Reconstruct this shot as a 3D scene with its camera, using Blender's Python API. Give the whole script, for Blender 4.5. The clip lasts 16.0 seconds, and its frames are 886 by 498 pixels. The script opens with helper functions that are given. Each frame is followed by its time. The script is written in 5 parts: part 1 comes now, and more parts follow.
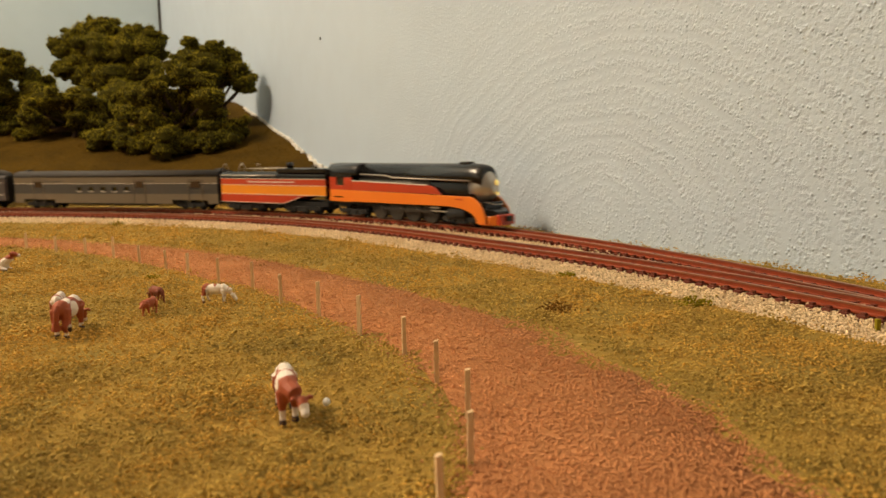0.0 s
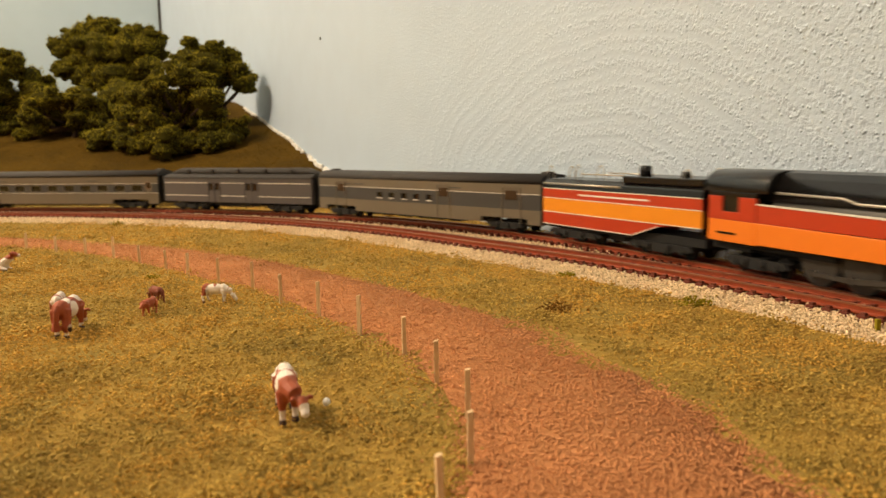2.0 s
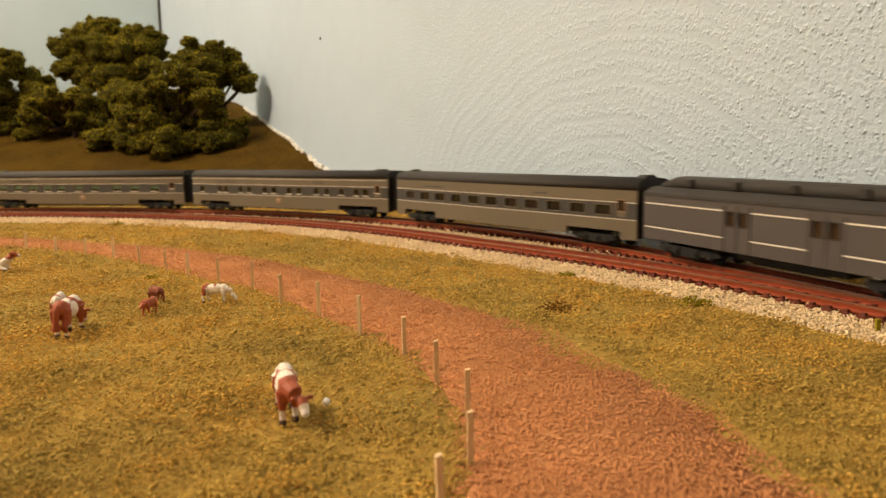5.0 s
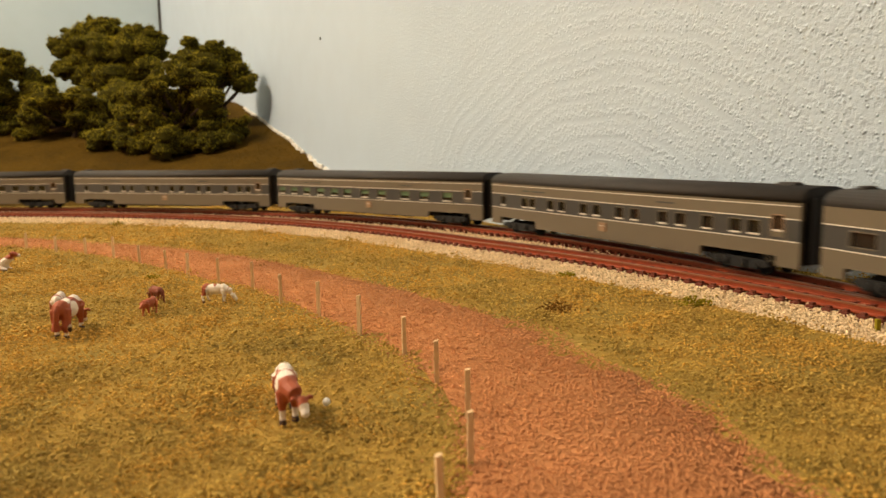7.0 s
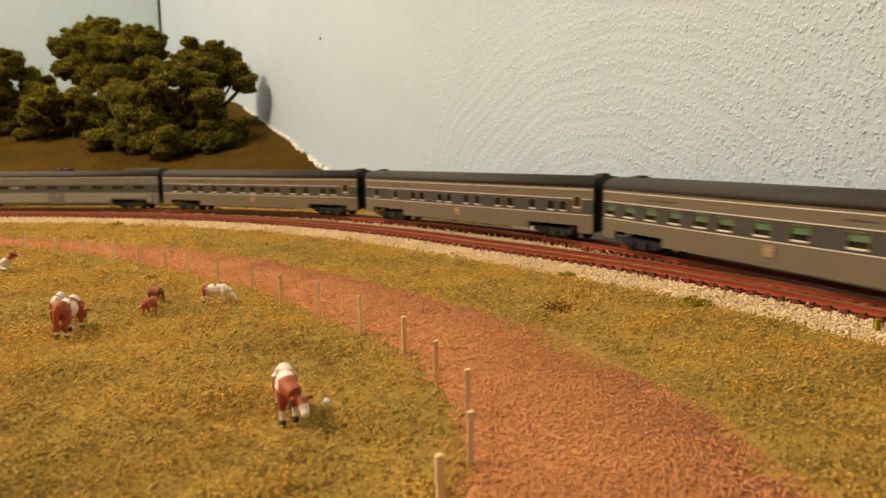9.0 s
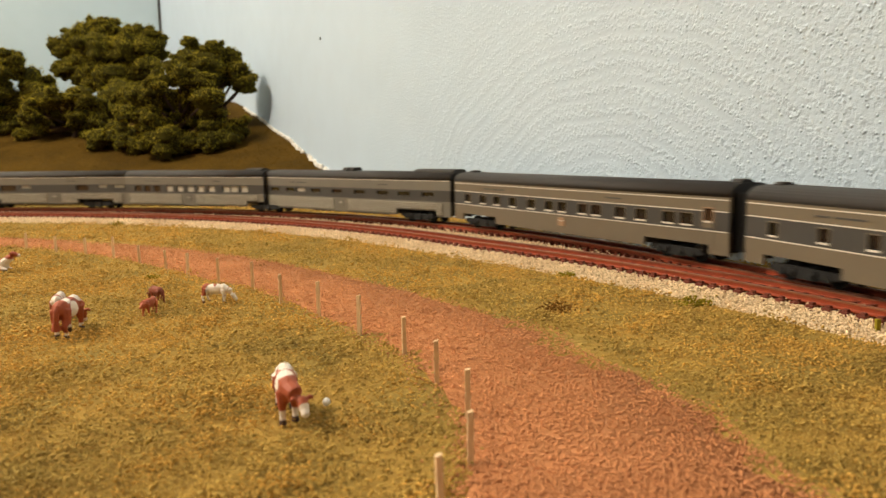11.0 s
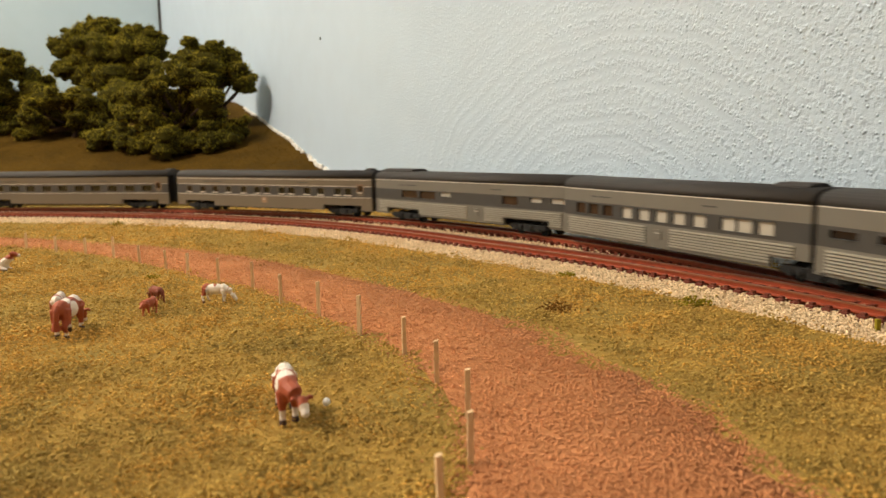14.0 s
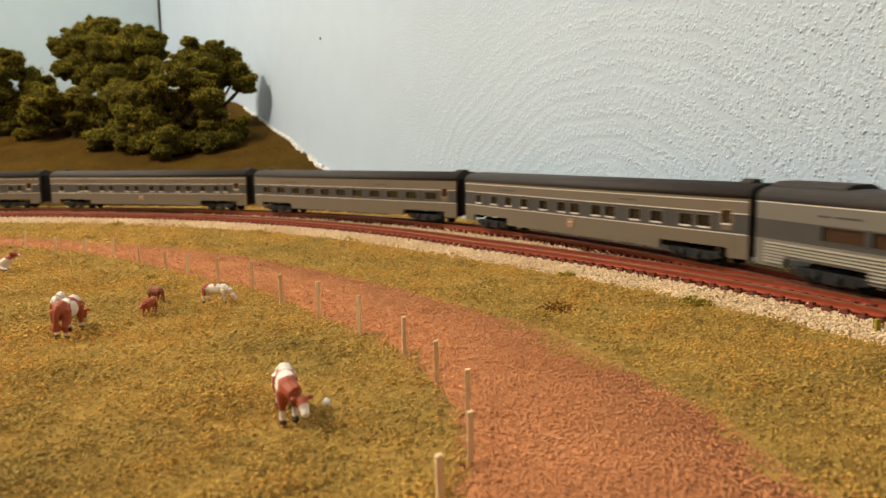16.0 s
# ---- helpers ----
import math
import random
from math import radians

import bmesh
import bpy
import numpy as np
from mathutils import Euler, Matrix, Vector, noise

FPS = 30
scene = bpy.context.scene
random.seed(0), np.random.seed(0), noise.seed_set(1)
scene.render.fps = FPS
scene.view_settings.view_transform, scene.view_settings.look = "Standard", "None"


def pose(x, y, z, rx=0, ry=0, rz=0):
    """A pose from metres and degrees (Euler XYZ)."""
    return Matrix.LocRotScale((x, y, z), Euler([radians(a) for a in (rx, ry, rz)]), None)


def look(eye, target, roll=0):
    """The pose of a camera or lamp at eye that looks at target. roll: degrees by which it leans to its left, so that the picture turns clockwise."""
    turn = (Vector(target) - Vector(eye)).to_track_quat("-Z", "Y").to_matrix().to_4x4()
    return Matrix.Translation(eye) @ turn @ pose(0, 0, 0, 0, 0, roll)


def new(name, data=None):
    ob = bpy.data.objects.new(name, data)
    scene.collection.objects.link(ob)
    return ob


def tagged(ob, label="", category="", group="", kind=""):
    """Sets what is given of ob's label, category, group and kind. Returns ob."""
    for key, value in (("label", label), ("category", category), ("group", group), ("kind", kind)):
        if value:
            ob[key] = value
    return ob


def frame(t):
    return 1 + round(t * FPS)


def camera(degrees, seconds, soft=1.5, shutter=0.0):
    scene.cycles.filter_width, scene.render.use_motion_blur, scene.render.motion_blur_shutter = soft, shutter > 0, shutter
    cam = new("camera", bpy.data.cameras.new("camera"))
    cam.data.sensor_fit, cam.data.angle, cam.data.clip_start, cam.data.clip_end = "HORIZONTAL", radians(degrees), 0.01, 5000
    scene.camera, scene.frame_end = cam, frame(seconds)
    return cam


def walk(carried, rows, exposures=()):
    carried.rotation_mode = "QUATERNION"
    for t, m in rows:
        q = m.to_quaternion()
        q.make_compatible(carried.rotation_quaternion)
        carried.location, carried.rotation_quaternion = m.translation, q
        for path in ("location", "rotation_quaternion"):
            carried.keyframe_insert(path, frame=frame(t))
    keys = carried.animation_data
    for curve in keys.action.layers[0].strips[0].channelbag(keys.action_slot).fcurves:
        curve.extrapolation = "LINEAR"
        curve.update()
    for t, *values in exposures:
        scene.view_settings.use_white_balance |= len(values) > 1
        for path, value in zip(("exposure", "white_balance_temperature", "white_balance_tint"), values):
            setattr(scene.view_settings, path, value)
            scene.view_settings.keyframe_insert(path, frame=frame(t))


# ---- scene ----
# The camera stands on the layout, a hand's width above the grass.
EYE = Vector((0.0, 0.0, 0.0379))
PITCH = 7.83
cam = camera(61.55, 16.0, soft=1.5, shutter=0.65)
cam.data.dof.use_dof, cam.data.dof.focus_distance, cam.data.dof.aperture_fstop = True, 0.21, 42.0
AIM = EYE + Vector((0, math.cos(radians(PITCH)), -math.sin(radians(PITCH))))
walk(cam, [(0.0, look(EYE, AIM, -0.96)), (16.0, look(EYE, AIM, -0.96))],
     exposures=[(0.0, -0.17, 6750, 11), (0.8, -0.07, 6750, 11), (2.0, 0.07, 6650, 11), (9.0, 0.06, 6550, 10), (11.4, 0.20, 5850, 8), (12.4, 0.14, 5850, 9), (16.0, 0.12, 5700, 9)])

# ---- plan: the room's corner behind the hill, and its two walls ----
CORNER = Vector((-0.574, 1.520))
ALONG = Vector((0.4733, -0.8809))     # along the textured wall, towards the camera's side
ACROSS = Vector((-0.8809, -0.4733))   # away from the textured wall
TABLE = -0.006                        # top of the field; rails' top is z = 0


def room(a, b, z=0.0):
    p = CORNER + ALONG * a + ACROSS * b
    return Vector((p.x, p.y, z))


# ---- light: a dim room with two three-bulb ceiling fixtures ----
world = bpy.data.worlds.new("room_world")
scene.world = world
world.use_nodes = True
world.node_tree.nodes["Background"].inputs[0].default_value = (0.05, 0.055, 0.06, 1)
world.node_tree.nodes["Background"].inputs[1].default_value = 0.3
LAMPS = [(room(1.22, 3.1, 1.10), 11.0), (room(1.48, 3.2, 1.12), 12.0), (room(1.34, 3.42, 1.10), 12.0),
         (Vector((-0.88, 0.16, 1.00)), 21.5), (Vector((-1.06, 0.14, 1.02)), 21.5), (Vector((-0.98, 0.34, 1.00)), 21.5)]
for place, watts in LAMPS:
    bulb = bpy.data.lights.new("bulb_light", "POINT")
    bulb.energy, bulb.color, bulb.shadow_soft_size = watts, (1.0, 0.80, 0.56), 0.045
    new("bulb_light", bulb).location = place


# ---- materials ----
def srgb(r, g, b):
    return tuple(((c / 255) / 12.92 if c < 10 else ((c / 255 + 0.055) / 1.055) ** 2.4) for c in (r, g, b)) + (1.0,)


def mat(name, colour, rough=0.6, metal=0.0, var=0.15, scale=300.0, bump=0.0, second=None, island=0.0, coat=0.0):
    """Colour with variation at two scales; second: a colour that patches mix in; island: variation from piece to piece."""
    m = bpy.data.materials.new(name)
    m.use_nodes = True
    nt = m.node_tree
    N, L = nt.nodes, nt.links
    b = N["Principled BSDF"]
    b.inputs["Roughness"].default_value, b.inputs["Metallic"].default_value = rough, metal
    b.inputs["Coat Weight"].default_value = coat
    if rough >= 0.9:
        b.inputs["Specular IOR Level"].default_value = 0.08
    tc = N.new("ShaderNodeTexCoord")
    fine, wide = N.new("ShaderNodeTexNoise"), N.new("ShaderNodeTexNoise")
    for n, s, dt in ((fine, scale, 4), (wide, scale * 0.13, 3)):
        n.inputs["Scale"].default_value, n.inputs["Detail"].default_value = s, dt
        L.new(tc.outputs["Object"], n.inputs["Vector"])
    base = N.new("ShaderNodeMix")
    base.data_type = "RGBA"
    base.inputs["A"].default_value = colour
    base.inputs["B"].default_value = second or tuple(c * 0.7 for c in colour[:3]) + (1,)
    ramp = N.new("ShaderNodeValToRGB")
    ramp.color_ramp.elements[0].position, ramp.color_ramp.elements[1].position = 0.40, 0.64
    L.new(wide.outputs["Fac"], ramp.inputs[0])
    fac = N.new("ShaderNodeMath")
    fac.operation = "MULTIPLY"
    fac.inputs[1].default_value = 1.0 if second else var * 2
    L.new(ramp.outputs[0], fac.inputs[0])
    L.new(fac.outputs[0], base.inputs["Factor"])
    hsv = N.new("ShaderNodeHueSaturation")
    val = N.new("ShaderNodeMath")
    val.operation = "MULTIPLY_ADD"
    val.inputs[1].default_value, val.inputs[2].default_value = var * 2, 1.0 - var
    L.new(fine.outputs["Fac"], val.inputs[0])
    last = val
    if island:
        geo, add = N.new("ShaderNodeNewGeometry"), N.new("ShaderNodeMath")
        add.operation = "MULTIPLY_ADD"
        add.inputs[1].default_value = island
        L.new(geo.outputs["Random Per Island"], add.inputs[0])
        L.new(val.outputs[0], add.inputs[2])
        sub = N.new("ShaderNodeMath")
        sub.operation = "SUBTRACT"
        sub.inputs[1].default_value = island / 2
        L.new(add.outputs[0], sub.inputs[0])
        last = sub
    L.new(base.outputs["Result"], hsv.inputs["Color"])
    L.new(last.outputs[0], hsv.inputs["Value"])
    L.new(hsv.outputs[0], b.inputs["Base Color"])
    if bump:
        bp = N.new("ShaderNodeBump")
        bp.inputs["Strength"].default_value, bp.inputs["Distance"].default_value = 1.0, bump
        L.new(fine.outputs["Fac"], bp.inputs["Height"])
        L.new(bp.outputs[0], b.inputs["Normal"])
    return m


def wall_mat(name, colour, stipple):
    """Painted plaster: stipple points and, round a few centres, the arcs of a swept comb."""
    m = mat(name, colour, 0.55, var=0.05, scale=40)
    nt = m.node_tree
    N, L = nt.nodes, nt.links
    tc = N.new("ShaderNodeTexCoord")

    def math(op, a, b=0.0, c=0.0):
        n = N.new("ShaderNodeMath")
        n.operation = op
        for i, v in enumerate((a, b, c)):
            if isinstance(v, (int, float)):
                n.inputs[i].default_value = v
            else:
                L.new(v, n.inputs[i])
        return n.outputs[0]

    sep = N.new("ShaderNodeSeparateXYZ")
    L.new(tc.outputs["Object"], sep.inputs[0])
    rough_end = math("MINIMUM", math("MAXIMUM", math("MULTIPLY", math("SUBTRACT", sep.outputs["Y"], 1.02), 3.2), 0.06), 1.5)
    pts = N.new("ShaderNodeTexNoise")
    pts.inputs["Scale"].default_value, pts.inputs["Detail"].default_value = 560, 2.5
    L.new(tc.outputs["Object"], pts.inputs["Vector"])
    cell = N.new("ShaderNodeTexVoronoi")
    cell.inputs["Scale"].default_value = 640
    L.new(tc.outputs["Object"], cell.inputs["Vector"])
    patch = N.new("ShaderNodeTexNoise")
    patch.inputs["Scale"].default_value, patch.inputs["Detail"].default_value = 16, 2
    L.new(tc.outputs["Object"], patch.inputs["Vector"])
    pick = N.new("ShaderNodeSeparateColor")
    L.new(cell.outputs["Color"], pick.inputs[0])
    reach_ = math("MULTIPLY", pick.outputs[0], 0.44)
    dots = math("MAXIMUM", math("SUBTRACT", reach_, cell.outputs["Distance"]), 0.0)
    h = math("MULTIPLY", math("ADD", math("MULTIPLY", dots, 0.80), math("MULTIPLY", pts.outputs["Fac"], 0.55)), rough_end)
    for (cx, cy, cz, freq, reach) in ((0, 1.355, 0.002, 1300, 0.130), (0, 1.348, 0.005, 690, 0.115)):
        d = N.new("ShaderNodeVectorMath")
        d.operation = "DISTANCE"
        wob = N.new("ShaderNodeVectorMath")
        wob.operation = "MULTIPLY_ADD"
        L.new(patch.outputs["Color"], wob.inputs[0])
        wob.inputs[1].default_value = (0, 0.014, 0.014)
        squash = N.new("ShaderNodeVectorMath")
        squash.operation = "MULTIPLY"
        squash.inputs[1].default_value = (0.0, 0.6, 1.0)
        L.new(tc.outputs["Object"], squash.inputs[0])
        L.new(squash.outputs[0], wob.inputs[2])
        L.new(wob.outputs[0], d.inputs[0])
        d.inputs[1].default_value = (cx, cy * 0.6 + 0.007, cz + 0.007)
        near = math("SUBTRACT", 1.0, math("DIVIDE", d.outputs["Value"], reach))
        near = math("MINIMUM", math("MAXIMUM", math("MULTIPLY", near, 2.5), 0.0), 1.0)
        ring = math("MULTIPLY", math("SINE", math("MULTIPLY", d.outputs["Value"], freq)), near)
        broken = math("MINIMUM", math("MAXIMUM", math("MULTIPLY", math("SUBTRACT", pts.outputs["Fac"], 0.38), 4.0), 0.0), 1.0)
        h = math("ADD", h, math("MULTIPLY", math("MULTIPLY", ring, broken), 0.088))
    bp = N.new("ShaderNodeBump")
    bp.inputs["Strength"].default_value, bp.inputs["Distance"].default_value = 1.0, 0.0010 * stipple
    L.new(h, bp.inputs["Height"])
    L.new(bp.outputs[0], N["Principled BSDF"].inputs["Normal"])
    return m


M_WALL = wall_mat("blue_plaster", (0.505, 0.615, 0.745, 1), 1.0)
M_WALL_SMOOTH = mat("blue_backdrop", (0.42, 0.53, 0.60, 1), 0.6, var=0.05, scale=30)
M_CEIL = mat("ceiling_paint", (0.46, 0.44, 0.41, 1), 0.8, var=0.05, scale=20)
M_FLOOR = mat("carpet", (0.22, 0.17, 0.12, 1), 0.9, var=0.2, scale=60)
M_SEAM = mat("dark_seam", (0.03, 0.03, 0.03, 1), 0.8)
M_EARTH = mat("turf_base", (0.36, 0.225, 0.050, 1), 0.95, var=0.35, scale=420, bump=0.0012, second=(0.27, 0.185, 0.045, 1))
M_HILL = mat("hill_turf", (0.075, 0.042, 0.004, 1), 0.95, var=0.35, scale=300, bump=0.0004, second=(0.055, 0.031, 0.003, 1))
M_TURF = mat("golden_turf_foam", (0.65, 0.378, 0.078, 1), 0.95, var=0.3, scale=260, second=(0.56, 0.340, 0.076, 1), island=0.42)
M_TURF_OLIVE = mat("olive_turf_foam", (0.53, 0.348, 0.082, 1), 0.95, var=0.3, scale=260, second=(0.38, 0.265, 0.068, 1), island=0.55)
M_ROAD = mat("red_dirt", (0.47, 0.205, 0.085, 1), 0.95, var=0.25, scale=500, bump=0.0008)
M_GRIT = mat("red_grit", (0.63, 0.290, 0.128, 1), 0.95, var=0.2, scale=300, second=(0.54, 0.235, 0.098, 1), island=0.28)
M_BALLAST = mat("ballast_base", (0.60, 0.46, 0.29, 1), 0.95, var=0.2, scale=900, bump=0.0006)
M_STONE = mat("ballast_stone", (0.86, 0.69, 0.46, 1), 0.9, var=0.12, scale=300, second=(0.74, 0.57, 0.36, 1), island=0.3)
M_TIE = mat("tie_brown", (0.150, 0.030, 0.013, 1), 0.7, var=0.35, scale=900, bump=0.0003)
M_RAIL = mat("rail_rust", (0.30, 0.052, 0.017, 1), 0.5, var=0.3, scale=500)
M_STEEL = mat("rail_head_steel", (0.44, 0.20, 0.12, 1), 0.30, 0.75, var=0.2, scale=300)
M_WOOD = mat("post_wood", (0.84, 0.60, 0.34, 1), 0.7, var=0.15, scale=800)
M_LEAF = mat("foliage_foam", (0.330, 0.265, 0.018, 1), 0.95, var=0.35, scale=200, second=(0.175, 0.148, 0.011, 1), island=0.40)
# Much darker than the crumbs: shade painted into the crowns' hollows and undersides.
M_LEAF_SHADE = mat("dark_foam_core", (0.055, 0.046, 0.005, 1), 0.95, var=0.35, scale=300, bump=0.0010, second=(0.035, 0.031, 0.004, 1))
M_BARK = mat("bark", (0.07, 0.045, 0.03, 1), 0.9, var=0.3, scale=400, bump=0.0006)
M_PLASTER = mat("raw_plaster", (0.82, 0.80, 0.76, 1), 0.9, var=0.15, scale=250, bump=0.001)
M_TAUPE = mat("taupe_paint", (0.150, 0.122, 0.085, 1), 0.42, var=0.06, scale=120)
M_BAND = mat("grey_band_paint", (0.056, 0.054, 0.052, 1), 0.40, var=0.08, scale=120)
M_ROOF = mat("roof_paint", (0.026, 0.021, 0.018, 1), 0.75, var=0.15, scale=150)
M_SILVERGREY = mat("silver_grey_paint", (0.175, 0.165, 0.142, 1), 0.38, 0.15, var=0.06, scale=120)
# Paler copy of the body paint: the light on the raised flutes is painted in.
M_FLUTE_LIT = mat("bright_flute_paint", (0.42, 0.40, 0.34, 1), 0.34, 0.2, var=0.05, scale=120)
M_BLUEGREY = mat("blue_grey_paint", (0.085, 0.075, 0.075, 1), 0.4, var=0.06, scale=120)
M_LINE = mat("white_line", (0.75, 0.70, 0.62, 1), 0.45, var=0.04)
M_BLACK = mat("black_paint", (0.007, 0.006, 0.006, 1), 0.24, var=0.15, scale=200)
M_GEAR = mat("black_running_gear", (0.008, 0.0075, 0.0075, 1), 0.8, var=0.25, scale=400)
M_GLASS = mat("dark_window_glass", (0.014, 0.013, 0.011, 1), 0.10, var=0.05)
M_PALEGLASS = mat("pale_window_blind", (0.46, 0.43, 0.37, 1), 0.3, var=0.08)
M_GREEN = mat("green_blind", (0.10, 0.17, 0.09, 1), 0.4, var=0.08)
M_BROWNGLASS = mat("brown_door_glass", (0.045, 0.024, 0.013, 1), 0.25, var=0.1)
M_ORANGE = mat("orange_paint", (0.80, 0.20, 0.018, 1), 0.34, var=0.04, scale=100, coat=0.2)
M_YELLOWORANGE = mat("yellow_orange_paint", (0.80, 0.27, 0.015, 1), 0.34, var=0.04, scale=100, coat=0.2)
M_RED = mat("red_paint", (0.47, 0.042, 0.012, 1), 0.34, var=0.05, scale=100, coat=0.2)
M_SILVER = mat("silver_paint", (0.50, 0.47, 0.43, 1), 0.30, 0.8, var=0.06, scale=200)
M_ROD = mat("nickel_rod", (0.50, 0.45, 0.38, 1), 0.38, 0.6, var=0.1, scale=300)
M_DARKSTEEL = mat("dull_dark_steel", (0.07, 0.062, 0.055, 1), 0.45, 0.5, var=0.15, scale=300)
M_JACKET = mat("grey_boiler_jacket", (0.11, 0.10, 0.09, 1), 0.35, 0.3, var=0.1, scale=200)
M_PLAQUE = mat("tan_plaque", (0.34, 0.21, 0.12, 1), 0.5, var=0.1)
M_LIGHT = mat("headlamp_glow", (1.0, 0.8, 0.3, 1), 0.3)
lamp_bsdf = M_LIGHT.node_tree.nodes["Principled BSDF"]
lamp_bsdf.inputs["Emission Color"].default_value, lamp_bsdf.inputs["Emission Strength"].default_value = (1.0, 0.62, 0.10, 1), 0.8
M_BULB = mat("bulb_glow", (1, 0.9, 0.7, 1), 0.3)
bulb_bsdf = M_BULB.node_tree.nodes["Principled BSDF"]
bulb_bsdf.inputs["Emission Color"].default_value, bulb_bsdf.inputs["Emission Strength"].default_value = (1.0, 0.80, 0.56, 1), 12.0


# ---- mesh helpers ----
class Shape:
    """Vertices and faces gathered into one mesh; u is the material slot of the faces that follow."""

    def __init__(self, *mats):
        self.v, self.f, self.m, self.mats, self.u, self.smooth = [], [], [], mats, 0, set()

    def face(self, idx, smooth=False):
        if smooth:
            self.smooth.add(len(self.f))
        self.f.append(tuple(idx))
        self.m.append(self.u)

    def box(self, x0, x1, y0, y1, z0, z1):
        n = len(self.v)
        self.v += [(x, y, z) for x in (x0, x1) for y in (y0, y1) for z in (z0, z1)]
        for q in ((0, 1, 3, 2), (4, 6, 7, 5), (0, 4, 5, 1), (2, 3, 7, 6), (0, 2, 6, 4), (1, 5, 7, 3)):
            self.face([n + i for i in q])
        return self

    def prism(self, profile, x0, x1, smooth=False, ends=True, scales=None):
        """A closed profile of (y, z) drawn along x; scales: (x, y factor, z factor) stations in its place."""
        stations = scales or ((x0, 1, 1), (x1, 1, 1))
        k, n = len(profile), len(self.v)
        for x, sy, sz in stations:
            self.v += [(x, y * sy, z * sz) for y, z in profile]
        for j in range(len(stations) - 1):
            for i in range(k):
                a, b = n + j * k + i, n + j * k + (i + 1) % k
                self.face((a, b, b + k, a + k), smooth)
        if ends:
            self.face([n + i for i in range(k)][::-1])
            self.face([n + (len(stations) - 1) * k + i for i in range(k)])
        return self

    def plate(self, outline, y0, y1):
        """A closed outline of (x, z) given thickness from y0 to y1."""
        k, n = len(outline), len(self.v)
        self.v += [(x, y0, z) for x, z in outline] + [(x, y1, z) for x, z in outline]
        self.face([n + i for i in range(k)])
        self.face([n + k + i for i in range(k)][::-1])
        for i in range(k):
            j = (i + 1) % k
            self.face((n + i, n + k + i, n + k + j, n + j))
        return self

    def lathe(self, origin, axis, rings, sides=16):
        """Rings of (distance along axis, radius) round an axis 'x', 'y' or 'z'."""
        n = len(self.v)
        for d, r in rings:
            for i in range(sides):
                a = 2 * math.pi * i / sides
                p, q = r * math.cos(a), r * math.sin(a)
                o = {"x": (d, p, q), "y": (q, d, p), "z": (p, q, d)}[axis]
                self.v.append(tuple(o[c] + origin[c] for c in range(3)))
        for j in range(len(rings) - 1):
            for i in range(sides):
                a, b = n + j * sides + i, n + j * sides + (i + 1) % sides
                self.face((a, b, b + sides, a + sides), True)
        self.face([n + i for i in range(sides)][::-1])
        self.face([n + (len(rings) - 1) * sides + i for i in range(sides)])
        return self

    def tube(self, points, radius, sides=6):
        """A round rod through the points; radius a number or one for each point."""
        rs = radius if isinstance(radius, (list, tuple)) else [radius] * len(points)
        n, pts = len(self.v), [Vector(p) for p in points]
        for i, p in enumerate(pts):
            w = (pts[min(i + 1, len(pts) - 1)] - pts[max(i - 1, 0)]).normalized()
            a = w.orthogonal().normalized()
            b = w.cross(a)
            for k in range(sides):
                t = 2 * math.pi * k / sides
                self.v.append(tuple(p + (a * math.cos(t) + b * math.sin(t)) * rs[i]))
        for j in range(len(pts) - 1):
            for k in range(sides):
                a, b = n + j * sides + k, n + j * sides + (k + 1) % sides
                self.face((a, b, b + sides, a + sides), True)
        self.face([n + i for i in range(sides)][::-1])
        self.face([n + (len(pts) - 1) * sides + i for i in range(sides)])
        return self

    def mesh(self, name):
        me = bpy.data.meshes.new(name)
        me.from_pydata(self.v, [], self.f)
        for m in self.mats:
            me.materials.append(m)
        me.polygons.foreach_set("material_index", self.m)
        flags = [i in self.smooth for i in range(len(self.f))]
        me.polygons.foreach_set("use_smooth", flags)
        bm = bmesh.new()
        bm.from_mesh(me)
        bmesh.ops.recalc_face_normals(bm, faces=bm.faces)
        bm.to_mesh(me)
        bm.free()
        return me


def part(name, shape, parent=None, label="", at=None, bevel=0.0):
    me = shape if isinstance(shape, bpy.types.Mesh) else shape.mesh(name)
    ob = new(name, me)
    if parent is not None:
        ob.parent = parent
    if at is not None:
        ob.matrix_basis = at if isinstance(at, Matrix) else Matrix.Translation(at)
    if bevel:
        b = ob.modifiers.new("edge", "BEVEL")
        b.width, b.segments, b.limit_method = bevel, 2, "ANGLE"
    return tagged(ob, label) if label else ob


def thing(name, label, category, group=""):
    return tagged(new(name), label, category, group)


